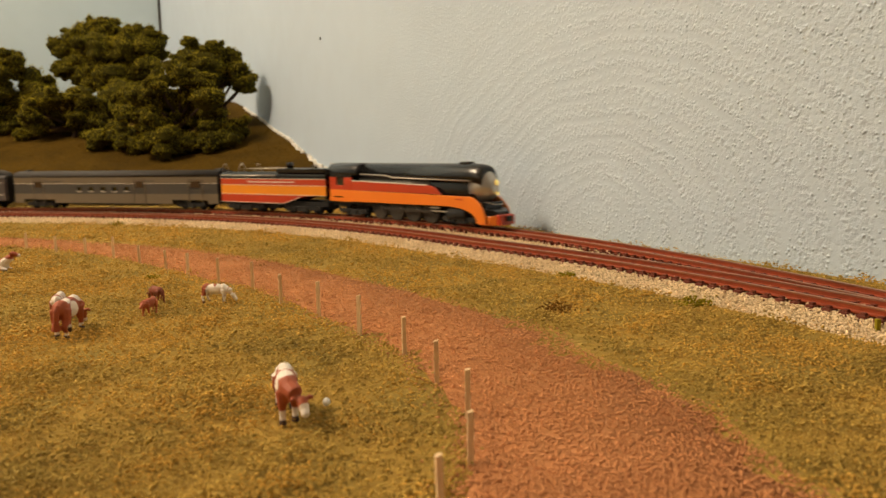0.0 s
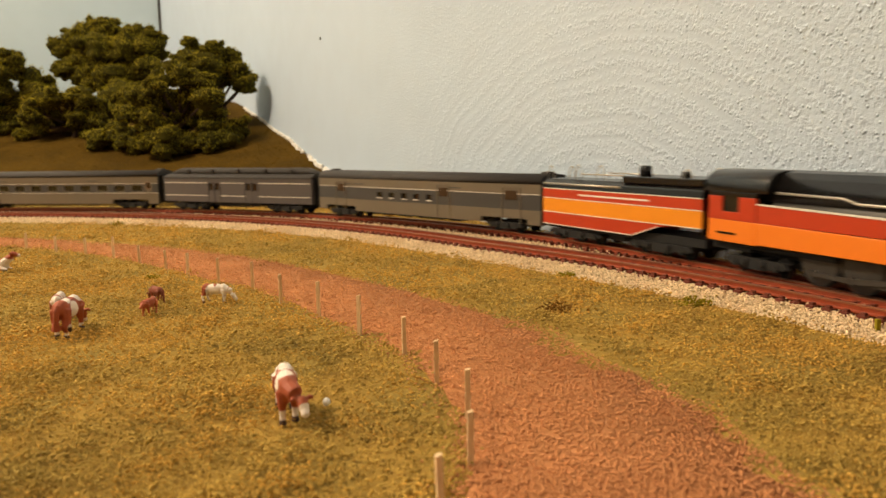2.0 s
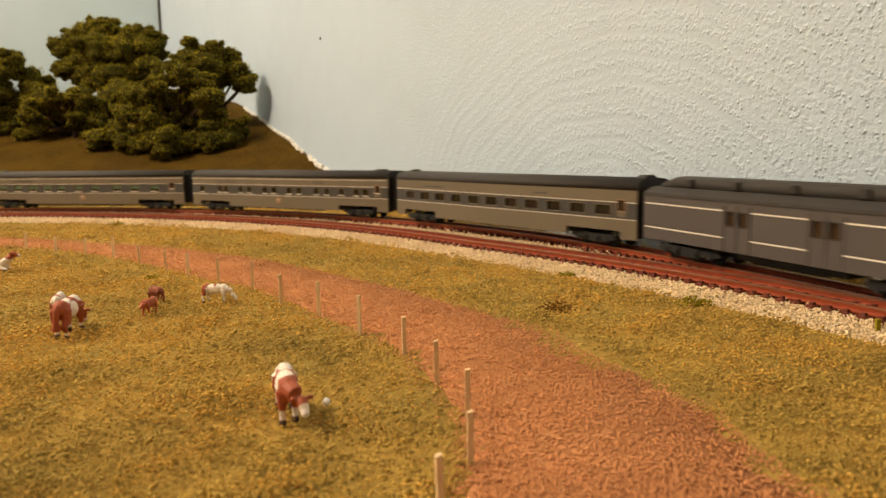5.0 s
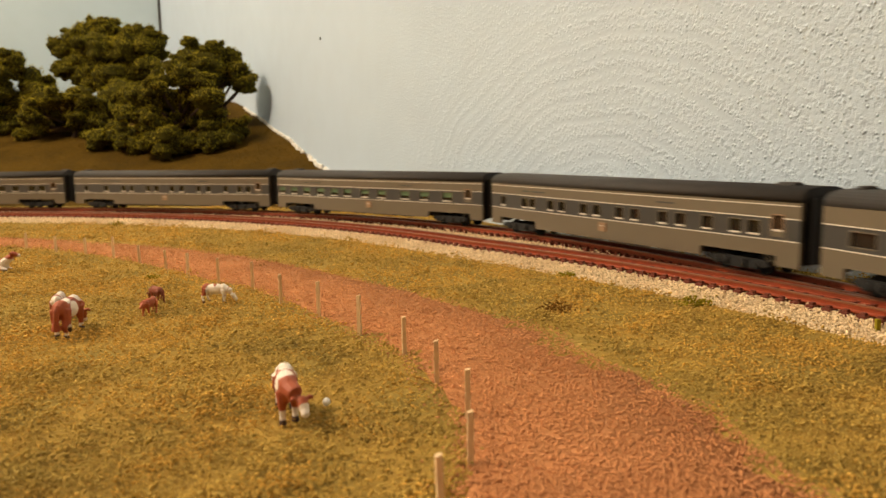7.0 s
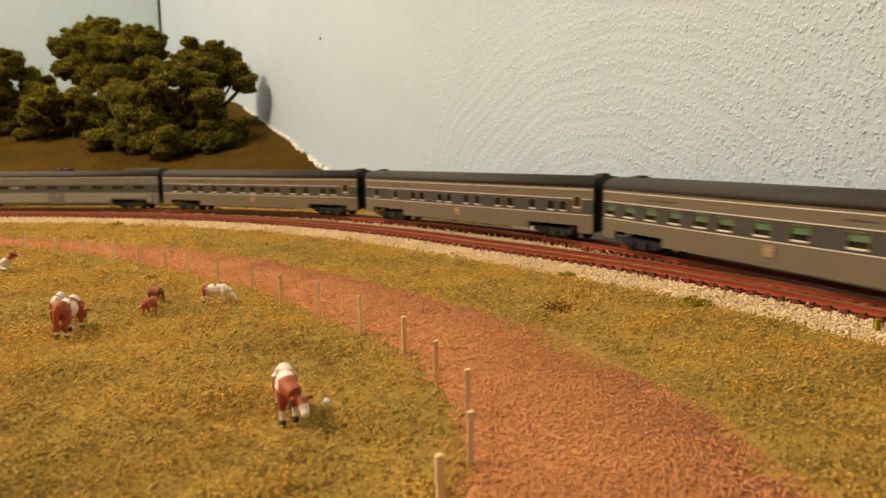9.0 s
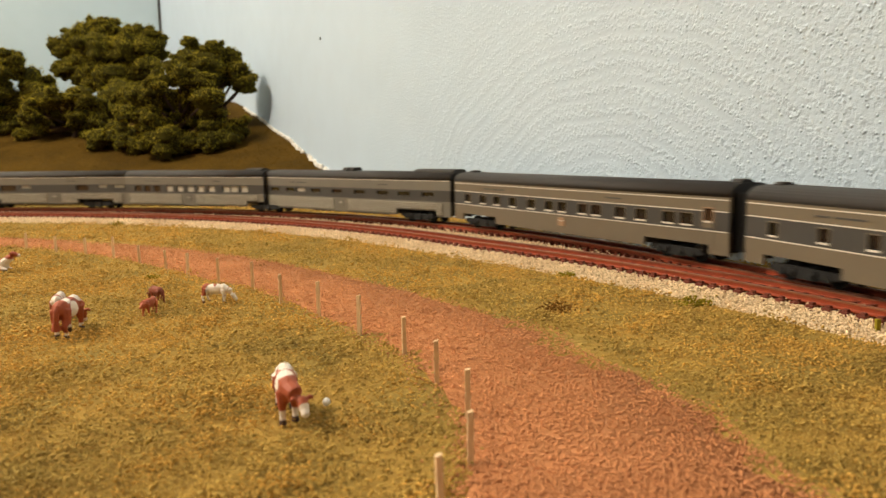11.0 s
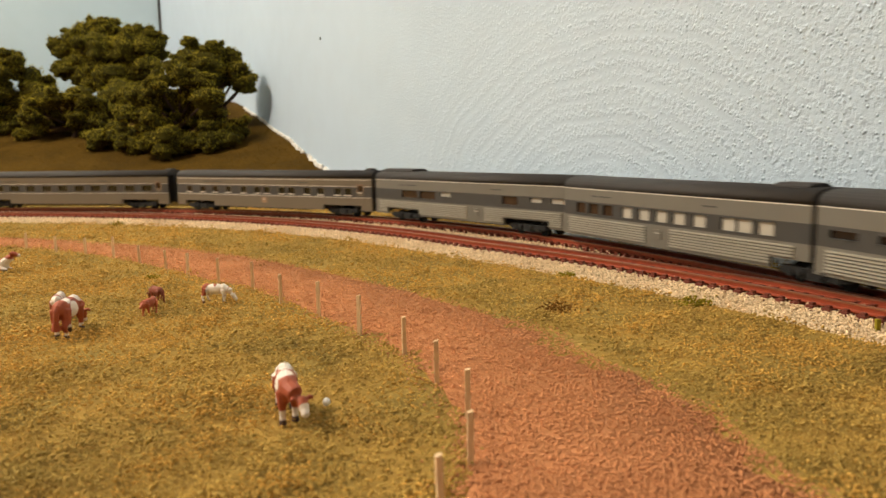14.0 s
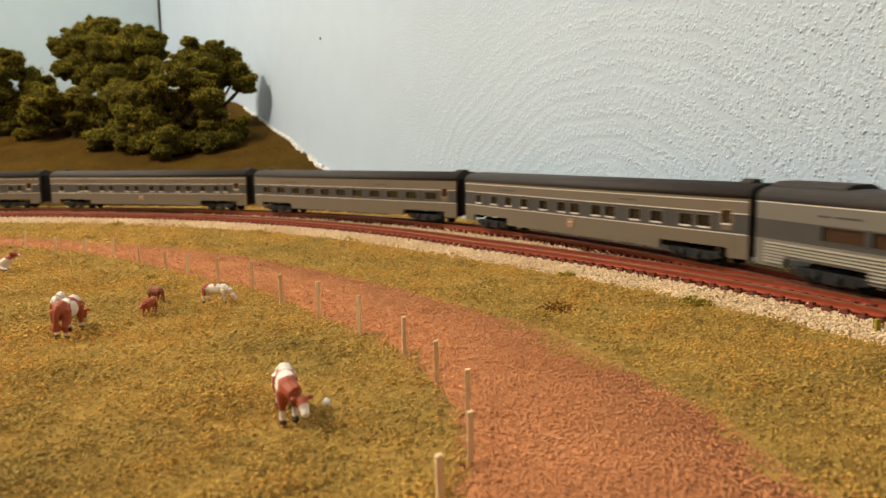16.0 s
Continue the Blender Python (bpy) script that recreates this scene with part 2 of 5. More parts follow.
def bits(name, places, sizes, mat_, parent=None, flat=0.8, seed=1):
    """Many small irregular grains in one mesh: skewed octahedra at the places, with random turns."""
    g = np.random.default_rng(seed)
    places, sizes = np.asarray(places, float), np.asarray(sizes, float)
    n = len(places)
    o = np.array([(1, 0, 0), (-1, 0, 0), (0, 1, 0), (0, -1, 0), (0, 0, 1), (0, 0, -1)], float)
    q = g.normal(size=(n, 4))
    q /= np.linalg.norm(q, axis=1)[:, None]
    w, x, y, z = q.T
    R = np.stack([1 - 2 * (y * y + z * z), 2 * (x * y - z * w), 2 * (x * z + y * w), 2 * (x * y + z * w), 1 - 2 * (x * x + z * z), 2 * (y * z - x * w),
                  2 * (x * z - y * w), 2 * (y * z + x * w), 1 - 2 * (x * x + y * y)], 1).reshape(n, 3, 3)
    loc = o[None] * g.uniform(0.55, 1.3, (n, 6, 1)) + g.normal(0, 0.12, (n, 6, 3))
    v = np.einsum("nij,nkj->nki", R, loc) * sizes[:, None, None] * 0.5
    v[:, :, 2] *= flat
    v += places[:, None, :]
    tri = np.array([(0, 2, 4), (2, 1, 4), (1, 3, 4), (3, 0, 4), (2, 0, 5), (1, 2, 5), (3, 1, 5), (0, 3, 5)])
    f = (tri[None] + (np.arange(n) * 6)[:, None, None]).reshape(-1)
    me = bpy.data.meshes.new(name)
    me.vertices.add(n * 6)
    me.vertices.foreach_set("co", v.reshape(-1))
    me.loops.add(len(f))
    me.loops.foreach_set("vertex_index", f.astype(np.int32))
    me.polygons.add(n * 8)
    me.polygons.foreach_set("loop_start", np.arange(0, n * 24, 3, dtype=np.int32))
    me.polygons.foreach_set("loop_total", np.full(n * 8, 3, dtype=np.int32))
    me.update(calc_edges=True)
    me.validate()
    me.materials.append(mat_)
    ob = new(name, me)
    ob.parent = parent
    return ob


# ---- the line of the train's track ----
STEP = 0.0025
SS = np.arange(-2.6, 2.3, STEP)
KS = np.interp(SS, (-0.75, -0.6, -0.3, 0.0, 0.26), (-0.25, 0.0, -1.976, -2.301, 0.0), left=-0.25, right=0.0)
TH = np.concatenate([[0], np.cumsum((KS[1:] + KS[:-1]) / 2 * STEP)])
TH += radians(-56.364) - np.interp(0.0, SS, TH)
PX = np.concatenate([[0], np.cumsum(np.cos((TH[1:] + TH[:-1]) / 2) * STEP)])
PY = np.concatenate([[0], np.cumsum(np.sin((TH[1:] + TH[:-1]) / 2) * STEP)])
PX += 0.04158 - np.interp(0.0, SS, PX)
PY += 0.32066 - np.interp(0.0, SS, PY)


def line(s, off=0.0):
    """The place on the track at s metres along it, off metres towards the field, and the heading."""
    x, y, h = np.interp(s, SS, PX), np.interp(s, SS, PY), np.interp(s, SS, TH)
    return x + off * np.sin(h), y - off * np.cos(h), h


def near_off(s):
    """How far the second track lies from the train's: it closes in at the points."""
    return np.interp(s, (-0.03, 0.0, 0.04, 0.08, 0.125, 0.165, 0.20), (0.033, 0.0325, 0.0275, 0.021, 0.0138, 0.0090, 0.0055))


def plan(x, y):
    """For arrays of places: metres along the track, metres from it towards the field."""
    x, y = np.asarray(x, float), np.asarray(y, float)
    k = slice(None, None, 4)
    px, py, th, ss = PX[k], PY[k], TH[k], SS[k]
    s, o = np.empty(x.shape), np.empty(x.shape)
    for a in range(0, len(x), 4000):
        b = slice(a, a + 4000)
        i = np.argmin((x[b, None] - px) ** 2 + (y[b, None] - py) ** 2, axis=1)
        dx, dy = x[b] - px[i], y[b] - py[i]
        s[b] = ss[i] + dx * np.cos(th[i]) + dy * np.sin(th[i])
        o[b] = dx * np.sin(th[i]) - dy * np.cos(th[i])
    return s, o


def road_far(s):
    return np.interp(s, (-0.30, -0.20, -0.09, 0.015, 0.09, 0.14, 0.20, 0.26), (0.119, 0.117, 0.1095, 0.1015, 0.090, 0.080, 0.082, 0.092))


def road_near(s):
    return np.interp(s, (-0.30, -0.16, -0.025, 0.025, 0.09, 0.14, 0.18, 0.205, 0.26), (0.146, 0.1445, 0.143, 0.135, 0.129, 0.121, 0.121, 0.128, 0.150))


def ground_z(x, y):
    x, y = np.asarray(x, float), np.asarray(y, float)
    s, o = plan(x, y)
    back = np.clip(-o - 0.03, 0, None)
    t = np.clip((back - 0.004) / 0.385, 0, 1)
    hill = 0.100 * t * t * (3 - 2 * t) * np.clip((0.13 - s) / 0.25, 0, 1)
    lump = np.array([noise.noise((a * 9, b * 9, 0)) * 0.5 + noise.noise((a * 30, b * 30, 3)) * 0.2 for a, b in zip(x, y)])
    field = np.clip((o - 0.05) / 0.03, 0, 1)
    return TABLE + hill + lump * (0.0022 * field + 0.009 * np.clip(hill / 0.05, 0, 1)) + np.clip((-o - 0.010) / 0.01, 0, 1) * 0.0022


# ---- the room ----
def slab(name, a0, a1, b0, b1, z0, z1, m, label, category, kind="structure"):
    s = Shape(m).box(b0, b1, a0, a1, z0, z1)
    ob = part(name, s)
    turn = Matrix(((ACROSS.x, ALONG.x, 0, CORNER.x), (ACROSS.y, ALONG.y, 0, CORNER.y), (0, 0, 1, 0), (0, 0, 0, 1)))
    ob.matrix_basis = turn
    return tagged(ob, label, category, kind=kind)


ROOM_A, ROOM_B, FLOOR_Z, CEIL_Z = 4.6, 5.0, -1.05, 1.40
slab("wall_east", -0.1, ROOM_A + 0.1, -0.1, 0.0, FLOOR_Z, CEIL_Z, M_WALL, "pale blue painted wall with stippled and comb-swept plaster", "wall")
slab("wall_north", 0.055, 0.155, 0.0, ROOM_B, FLOOR_Z, CEIL_Z, M_WALL_SMOOTH, "smooth light blue painted wall behind the hill", "wall")
slab("wall_west", -0.1, ROOM_A + 0.1, ROOM_B, ROOM_B + 0.1, FLOOR_Z, CEIL_Z, M_CEIL, "plain pale wall across the room", "wall")
slab("wall_south", ROOM_A, ROOM_A + 0.1, 0.0, ROOM_B, FLOOR_Z, CEIL_Z, M_CEIL, "plain pale wall behind the layout", "wall")
slab("floor", -0.1, ROOM_A + 0.1, -0.1, ROOM_B + 0.1, FLOOR_Z - 0.1, FLOOR_Z, M_FLOOR, "brown carpeted floor of the room", "floor")
slab("ceiling", -0.1, ROOM_A + 0.1, -0.1, ROOM_B + 0.1, CEIL_Z, CEIL_Z + 0.1, M_CEIL, "plain white painted ceiling", "ceiling")
slab("trim", 0.1552, 0.1592, 0.0005, 0.004, 0.0, CEIL_Z, M_SEAM, "narrow dark open seam in the corner of the walls", "seam")

for i, (place, _) in enumerate(LAMPS):
    if i % 3 == 0:
        fixture = thing("ceiling_light", "three-bulb ceiling light with small round globes", "ceiling light", "ceiling lights of the room")
        fixture.location = room(1.35, 3.24, CEIL_Z) if i == 0 else Vector((-0.97, 0.21, CEIL_Z))
        part("mount", Shape(M_ROD).lathe((0, 0, 0), "z", ((-0.03, 0.05), (-0.02, 0.08), (0, 0.08))), fixture)
    rel = place - fixture.location
    part("arm", Shape(M_ROD).tube(((0, 0, -0.02), (rel.x * 0.6, rel.y * 0.6, -0.05), (rel.x, rel.y, rel.z + 0.06)), 0.006), fixture)
    globe = part("globe", Shape(M_BULB).lathe((0, 0, 0), "z", ((-0.04, 0.006), (-0.03, 0.027), (0, 0.04), (0.03, 0.027), (0.05, 0.012))), fixture, at=rel)
    globe.visible_shadow = False


# ---- the ground: one sheet with the field, the track's verge and the hill ----
def lines(lo, hi, f0, f1, fine, coarse):
    return np.concatenate([np.arange(lo, f0, coarse), np.arange(f0, f1, fine), np.arange(f1, hi + coarse, coarse)])


def ground():
    gx, gy = lines(-2.9, 1.6, -0.72, 0.22, 0.005, 0.05), lines(-2.6, 1.55, 0.04, 1.0, 0.005, 0.05)
    X, Y = np.meshgrid(gx, gy)
    X, Y = X.ravel(), Y.ravel()
    Z = ground_z(X, Y)
    s, o = plan(X, Y)
    rel = np.stack([X - CORNER.x, Y - CORNER.y], 1)
    a, b = rel @ np.array(ALONG), rel @ np.array(ACROSS)
    inside = (a > 0.09) & (a < 4.2) & (b > -0.02) & (b < 2.35)
    w, S = len(gx), Shape(M_EARTH, M_HILL)
    S.v = list(zip(X.tolist(), Y.tolist(), Z.tolist()))
    for j in range(len(gy) - 1):
        for i in range(w - 1):
            k = j * w + i
            q = (k, k + 1, k + 1 + w, k + w)
            if all(inside[c] for c in q):
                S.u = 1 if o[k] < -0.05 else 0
                S.face(q, True)
    me = bpy.data.meshes.new("ground")
    me.from_pydata(S.v, [], S.f)
    me.materials.append(M_EARTH)
    me.materials.append(M_HILL)
    me.polygons.foreach_set("material_index", S.m)
    me.polygons.foreach_set("use_smooth", [True] * len(S.f))
    tagged(new("ground", me), "olive and tan model turf field rising to a brown hill", "ground", kind="structure")


ground()
slab("layout_table", 0.156, 4.2, 0.0, 2.35, -0.06, -0.020, M_WOOD, "plywood base board under the model landscape", "table", kind="structure")
for a in (0.3, 2.1, 3.9):
    slab("table_leg", a, a + 0.06, 2.2, 2.26, FLOOR_Z, -0.061, M_WOOD, "square wooden leg under the layout", "leg", kind="structure")


def strip(name, offs, s0, s1, m, label, category, step=0.004):
    """A sheet swept along the track through stations of (offset function, height)."""
    S = Shape(m)
    ss = np.arange(s0, s1, step)
    g = np.random.default_rng(5)
    for s in ss:
        for fn, z in offs:
            x, y, _ = line(s, fn(s) + g.uniform(-0.0008, 0.0008))
            S.v.append((float(x), float(y), z + g.uniform(-0.0002, 0.0002)))
    k = len(offs)
    for j in range(len(ss) - 1):
        for i in range(k - 1):
            a = j * k + i
            S.face((a, a + 1, a + 1 + k, a + k), True)
    return tagged(part(name, S), label, category, kind="structure")


bed = strip("ballast_bed", ((lambda s: -0.0125, -0.0075), (lambda s: -0.0075, -0.0030), (lambda s: near_off(s) + 0.0065, -0.0030),
                            (lambda s: near_off(s) + 0.0150, -0.0078)), -2.5, 2.2, M_BALLAST, "cream stone ballast bed under the two tracks", "ballast")
road = strip("dirt_road", ((road_far, TABLE - 0.004), (lambda s: road_far(s) + 0.002, TABLE + 0.0006), (lambda s: (road_far(s) + road_near(s)) / 2, TABLE + 0.0012),
                           (lambda s: road_near(s) - 0.002, TABLE + 0.0006), (road_near, TABLE - 0.004)), -1.2, 0.28, M_ROAD, "reddish brown fine dirt road beside the fence", "road")

rng = np.random.default_rng(11)


def scatter(n, s0, s1, lo, hi, power=1.0):
    """Places in a band along the track, thicker towards the camera's end of it."""
    s = s0 + (s1 - s0) * rng.random(n) ** power
    t = rng.random(n)
    o = lo(s) + (hi(s) - lo(s)) * t
    x, y, _ = line(s, o)
    return s, o, x, y


def in_room(x, y, margin=0.002):
    rel = np.stack([x - CORNER.x, y - CORNER.y], 1)
    return (rel @ np.array(ACROSS) > margin) & (rel @ np.array(ALONG) > 0.155 + margin)


# stones of the bed: the near shoulder, between the tracks, and behind
n = 62000
s, o, x, y = scatter(n, -0.62, 0.24, lambda s: near_off(s) + 0.0060, lambda s: near_off(s) + 0.0165)
z = np.interp(o - near_off(s), (0.0055, 0.0075, 0.0155), (-0.0028, -0.0030, -0.0072))
stones = bits("ballast_stones", np.stack([x, y, z + rng.uniform(-0.0002, 0.0003, n)], 1), rng.uniform(0.0004, 0.0009, n), M_STONE, seed=2)
n = 17000
s, o, x, y = scatter(n, -0.55, 0.24, lambda s: s * 0 - 0.010, lambda s: near_off(s) + 0.006)
keep = rng.random(n) < np.where((np.abs(o) < 0.0085) | (np.abs(o - near_off(s)) < 0.0085), 0.55, 1)
z = rng.uniform(-0.0029, -0.0019, n)
between = bits("ballast_stones", np.stack([x, y, z], 1)[keep], rng.uniform(0.0006, 0.0011, n)[keep], M_STONE, seed=3)
for ob in (stones, between):
    tagged(ob, "loose cream and tan ballast stones along the tracks", "ballast", kind="stuff")

# grit of the road
n = 175000
yy = 0.05 + 0.37 * rng.random(n) ** 1.7
xx = rng.uniform(-0.66, 0.40, n) * (yy + 0.05)
s, o = plan(xx, yy)
edge = rng.normal(0, 0.0018, n)
keep = (o > road_far(s) + edge) & (o < road_near(s) + edge)
size = rng.uniform(0.00035, 0.00082, n) * np.interp(yy, (0.05, 0.2, 0.4), (0.85, 1.0, 1.4))
zz = TABLE + np.interp((o - road_far(s)) / (road_near(s) - road_far(s)), (0, 0.12, 0.5, 0.88, 1), (0.0004, 0.0008, 0.0012, 0.0008, 0.0004))
tagged(bits("road_grit", np.stack([xx, yy, zz + 0.00022], 1)[keep], size[keep], M_GRIT, flat=0.42, seed=4), "fine reddish brown grit on the dirt road", "grit", kind="stuff")

# turf: foam crumbs over the field, thinner on the road's edges, and on the verge by the wall
n = 270000
yy = 0.045 + 0.50 * rng.random(n) ** 1.55
xx = rng.uniform(-0.68, 0.68, n) * (yy + 0.04)
s, o = plan(xx, yy)
edge = rng.normal(0, 0.0022, n)
field = ((o > near_off(s) + 0.0135 + np.abs(edge)) & (o < road_far(s) + edge)) | (o > road_near(s) + edge)
verge = (o < -0.0105 - np.abs(edge)) & (o > -0.06)
patch = np.array([noise.noise((a * 60, b * 60, 7)) + 0.6 * noise.noise((a * 190, b * 190, 2)) for a, b in zip(xx, yy)])
keep = (field | verge) & in_room(xx, yy) & (rng.random(n) < np.clip(0.78 + patch * 0.6, 0.40, 1))
xx, yy, patch = xx[keep], yy[keep], patch[keep]
n = len(xx)
size = rng.uniform(0.00032, 0.00085, n) * np.interp(yy, (0.05, 0.2, 0.5), (0.85, 1.15, 1.7)) * (1 + 0.35 * np.clip(patch, 0, 1))
zz = ground_z(xx, yy) + np.abs(rng.normal(0, 0.0006, n)) * (1 + np.clip(patch, 0, 1)) + np.clip(patch, 0, 1) * 0.0010 + 0.0001
tone = np.array([noise.noise((a * 22, b * 22, 4)) + 0.8 * noise.noise((a * 75, b * 75, 9)) for a, b in zip(xx, yy)])
tone += 0.35 * np.clip((xx - 0.03) / 0.05, 0, 1) + 0.30 * np.clip((0.17 - yy) / 0.08, 0, 1)   # greener towards the table's edge
olive = tone + rng.normal(0, 0.20, n) > 0.06
for mask, m, words in ((~olive, M_TURF, "golden tan foam turf crumbs over the field"), (olive, M_TURF_OLIVE, "olive green foam turf crumbs over the field")):
    tagged(bits("turf", np.stack([xx, yy, zz], 1)[mask], size[mask], m, flat=0.58, seed=5), words, "grass", kind="stuff")

# hill turf
n = 60000
xx, yy = rng.uniform(-0.75, 0.02, n), rng.uniform(0.50, 1.0, n)
s, o = plan(xx, yy)
keep = (o < -0.02) & in_room(xx, yy, 0.004)
xx, yy = xx[keep], yy[keep]
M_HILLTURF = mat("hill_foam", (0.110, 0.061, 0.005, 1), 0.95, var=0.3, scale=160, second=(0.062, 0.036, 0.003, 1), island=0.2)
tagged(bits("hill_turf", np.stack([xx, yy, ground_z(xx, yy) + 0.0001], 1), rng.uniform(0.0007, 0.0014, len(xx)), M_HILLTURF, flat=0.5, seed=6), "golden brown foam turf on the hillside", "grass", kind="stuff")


# ---- tracks ----
def rail_track(name, off, s0, s1, drop, label):
    root = thing(name, label, "railway track")
    for side, tag in ((0.0045, "rail"), (-0.0045, "rail")):
        web, head = Shape(M_RAIL), Shape(M_STEEL)
        ss = np.concatenate([np.arange(s0, -0.62, 0.02), np.arange(-0.62, min(s1, 0.30), 0.005), np.arange(0.30, s1, 0.02)])
        ss = ss[ss <= s1]
        for shape, prof in ((web, ((-0.0009, -0.0020), (-0.0009, -0.0017), (-0.0003, -0.0014), (-0.0004, -0.00045), (0.0004, -0.00045), (0.0003, -0.0014), (0.0009, -0.0017), (0.0009, -0.0020))),
                            (head, ((-0.0005, -0.00045), (-0.0005, -0.0001), (-0.0003, 0.0), (0.0003, 0.0), (0.0005, -0.0001), (0.0005, -0.00045)))):
            k = len(prof)
            for s_ in ss:
                for p, z_ in prof:
                    x_, y_, _ = line(s_, off(s_) + side + p)
                    shape.v.append((float(x_), float(y_), z_ - drop))
            for j in range(len(ss) - 1):
                for i in range(k):
                    a, b = j * k + i, j * k + (i + 1) % k
                    shape.face((a, b, b + k, a + k))
            shape.face(range(k))
            shape.face([(len(ss) - 1) * k + i for i in range(k)])
        r = part("rail", web, root, "red-brown weathered rail")
        part("rail_head", head, r, "worn bright steel rail head")
    tie = Shape(M_TIE)
    tie.box(-0.0011, 0.0011, -0.0073, 0.0073, -0.0034, -0.0020)
    for q in (-0.0060, -0.0030, 0.0030, 0.0060):
        tie.box(-0.0006, 0.0006, q - 0.0005, q + 0.0005, -0.0020, -0.0014)
    me = tie.mesh("sleeper")
    for s_ in np.arange(-0.48, min(s1, 0.21), 0.0045):
        x_, y_, h_ = line(s_, off(s_))
        slope = (off(s_ + 0.005) - off(s_ - 0.005)) / 0.01
        part("sleeper", me, root, at=pose(float(x_), float(y_), -drop, 0, 0, math.degrees(h_ - slope) + rng.uniform(-1, 1)))
    rest = Shape(M_TIE)
    for s_ in list(np.arange(s0, -0.48, 0.0045)) + list(np.arange(0.21, s1, 0.0045)):
        x_, y_, h_ = line(s_, off(s_))
        c, sn, n0 = math.cos(h_), math.sin(h_), len(rest.v)
        rest.box(-0.0011, 0.0011, -0.0083, 0.0083, -0.0034, -0.0020)
        rest.v[n0:] = [(float(x_ + a * c - b * sn), float(y_ + a * sn + b * c), z_ - drop) for a, b, z_ in rest.v[n0:]]
    tagged(part("sleepers", rest, root), kind="stuff")
    return root


rail_track("railway_track", lambda s: 0.0, -2.5, 2.2, 0.0, "red-brown rails on dark sleepers, the train's track by the wall")
rail_track("railway_track", near_off, -2.5, 0.215, 0.00015, "empty red-brown second track beside the cream ballast")


# ---- fence posts: bare wooden sticks along the road ----
def post_row():
    for px, py, h in ((-0.1914, 0.3391, 0.0079), (-0.1717, 0.3276, 0.0073), (-0.1544, 0.3186, 0.0074), (-0.1371, 0.3068, 0.0091), (-0.1201, 0.2914, 0.0073),
                      (-0.1025, 0.2721, 0.0077), (-0.0888, 0.2552, 0.0088), (-0.0746, 0.2432, 0.0086), (-0.0598, 0.2302, 0.0092), (-0.0458, 0.2057, 0.0091),
                      (-0.0325, 0.1894, 0.0098), (-0.0198, 0.1695, 0.0100), (-0.0085, 0.1528, 0.0086), (-0.0015, 0.1330, 0.0087), (0.0036, 0.1152, 0.0086),
                      (0.0033, 0.0972, 0.0082), (-0.0006, 0.0826, 0.0082)):
        S, w, g = Shape(M_WOOD), 0.00044, random.uniform
        lean = (g(-0.0004, 0.0001), g(-0.0003, 0.0003))
        S.prism([(-w, -w), (w, -w * 0.9), (w * 0.9, w), (-w, w * 0.95)], 0, 1)
        S.v = [(a + lean[0] * x_, b + lean[1] * x_, -0.003 + x_ * (h + 0.003) + (0.0002 * (a > 0) if x_ > 0.5 else 0)) for x_, a, b in S.v]
        ob = part("fence_post", S, None, at=pose(px, py, TABLE, 0, 0, g(-20, 20)), bevel=0.00008)
        tagged(ob, "thin pale bare wooden fence post beside the road", "fence post", "fence posts along the road")


post_row()


# ---- trees and bushes: foam clumps on wire-like limbs ----
ball = bmesh.new()
bmesh.ops.create_icosphere(ball, subdivisions=3, radius=1.0)
BALL = np.array([v.co for v in ball.verts])
BALL_FACES = [[v.index for v in f.verts] for f in ball.faces]
ball.free()


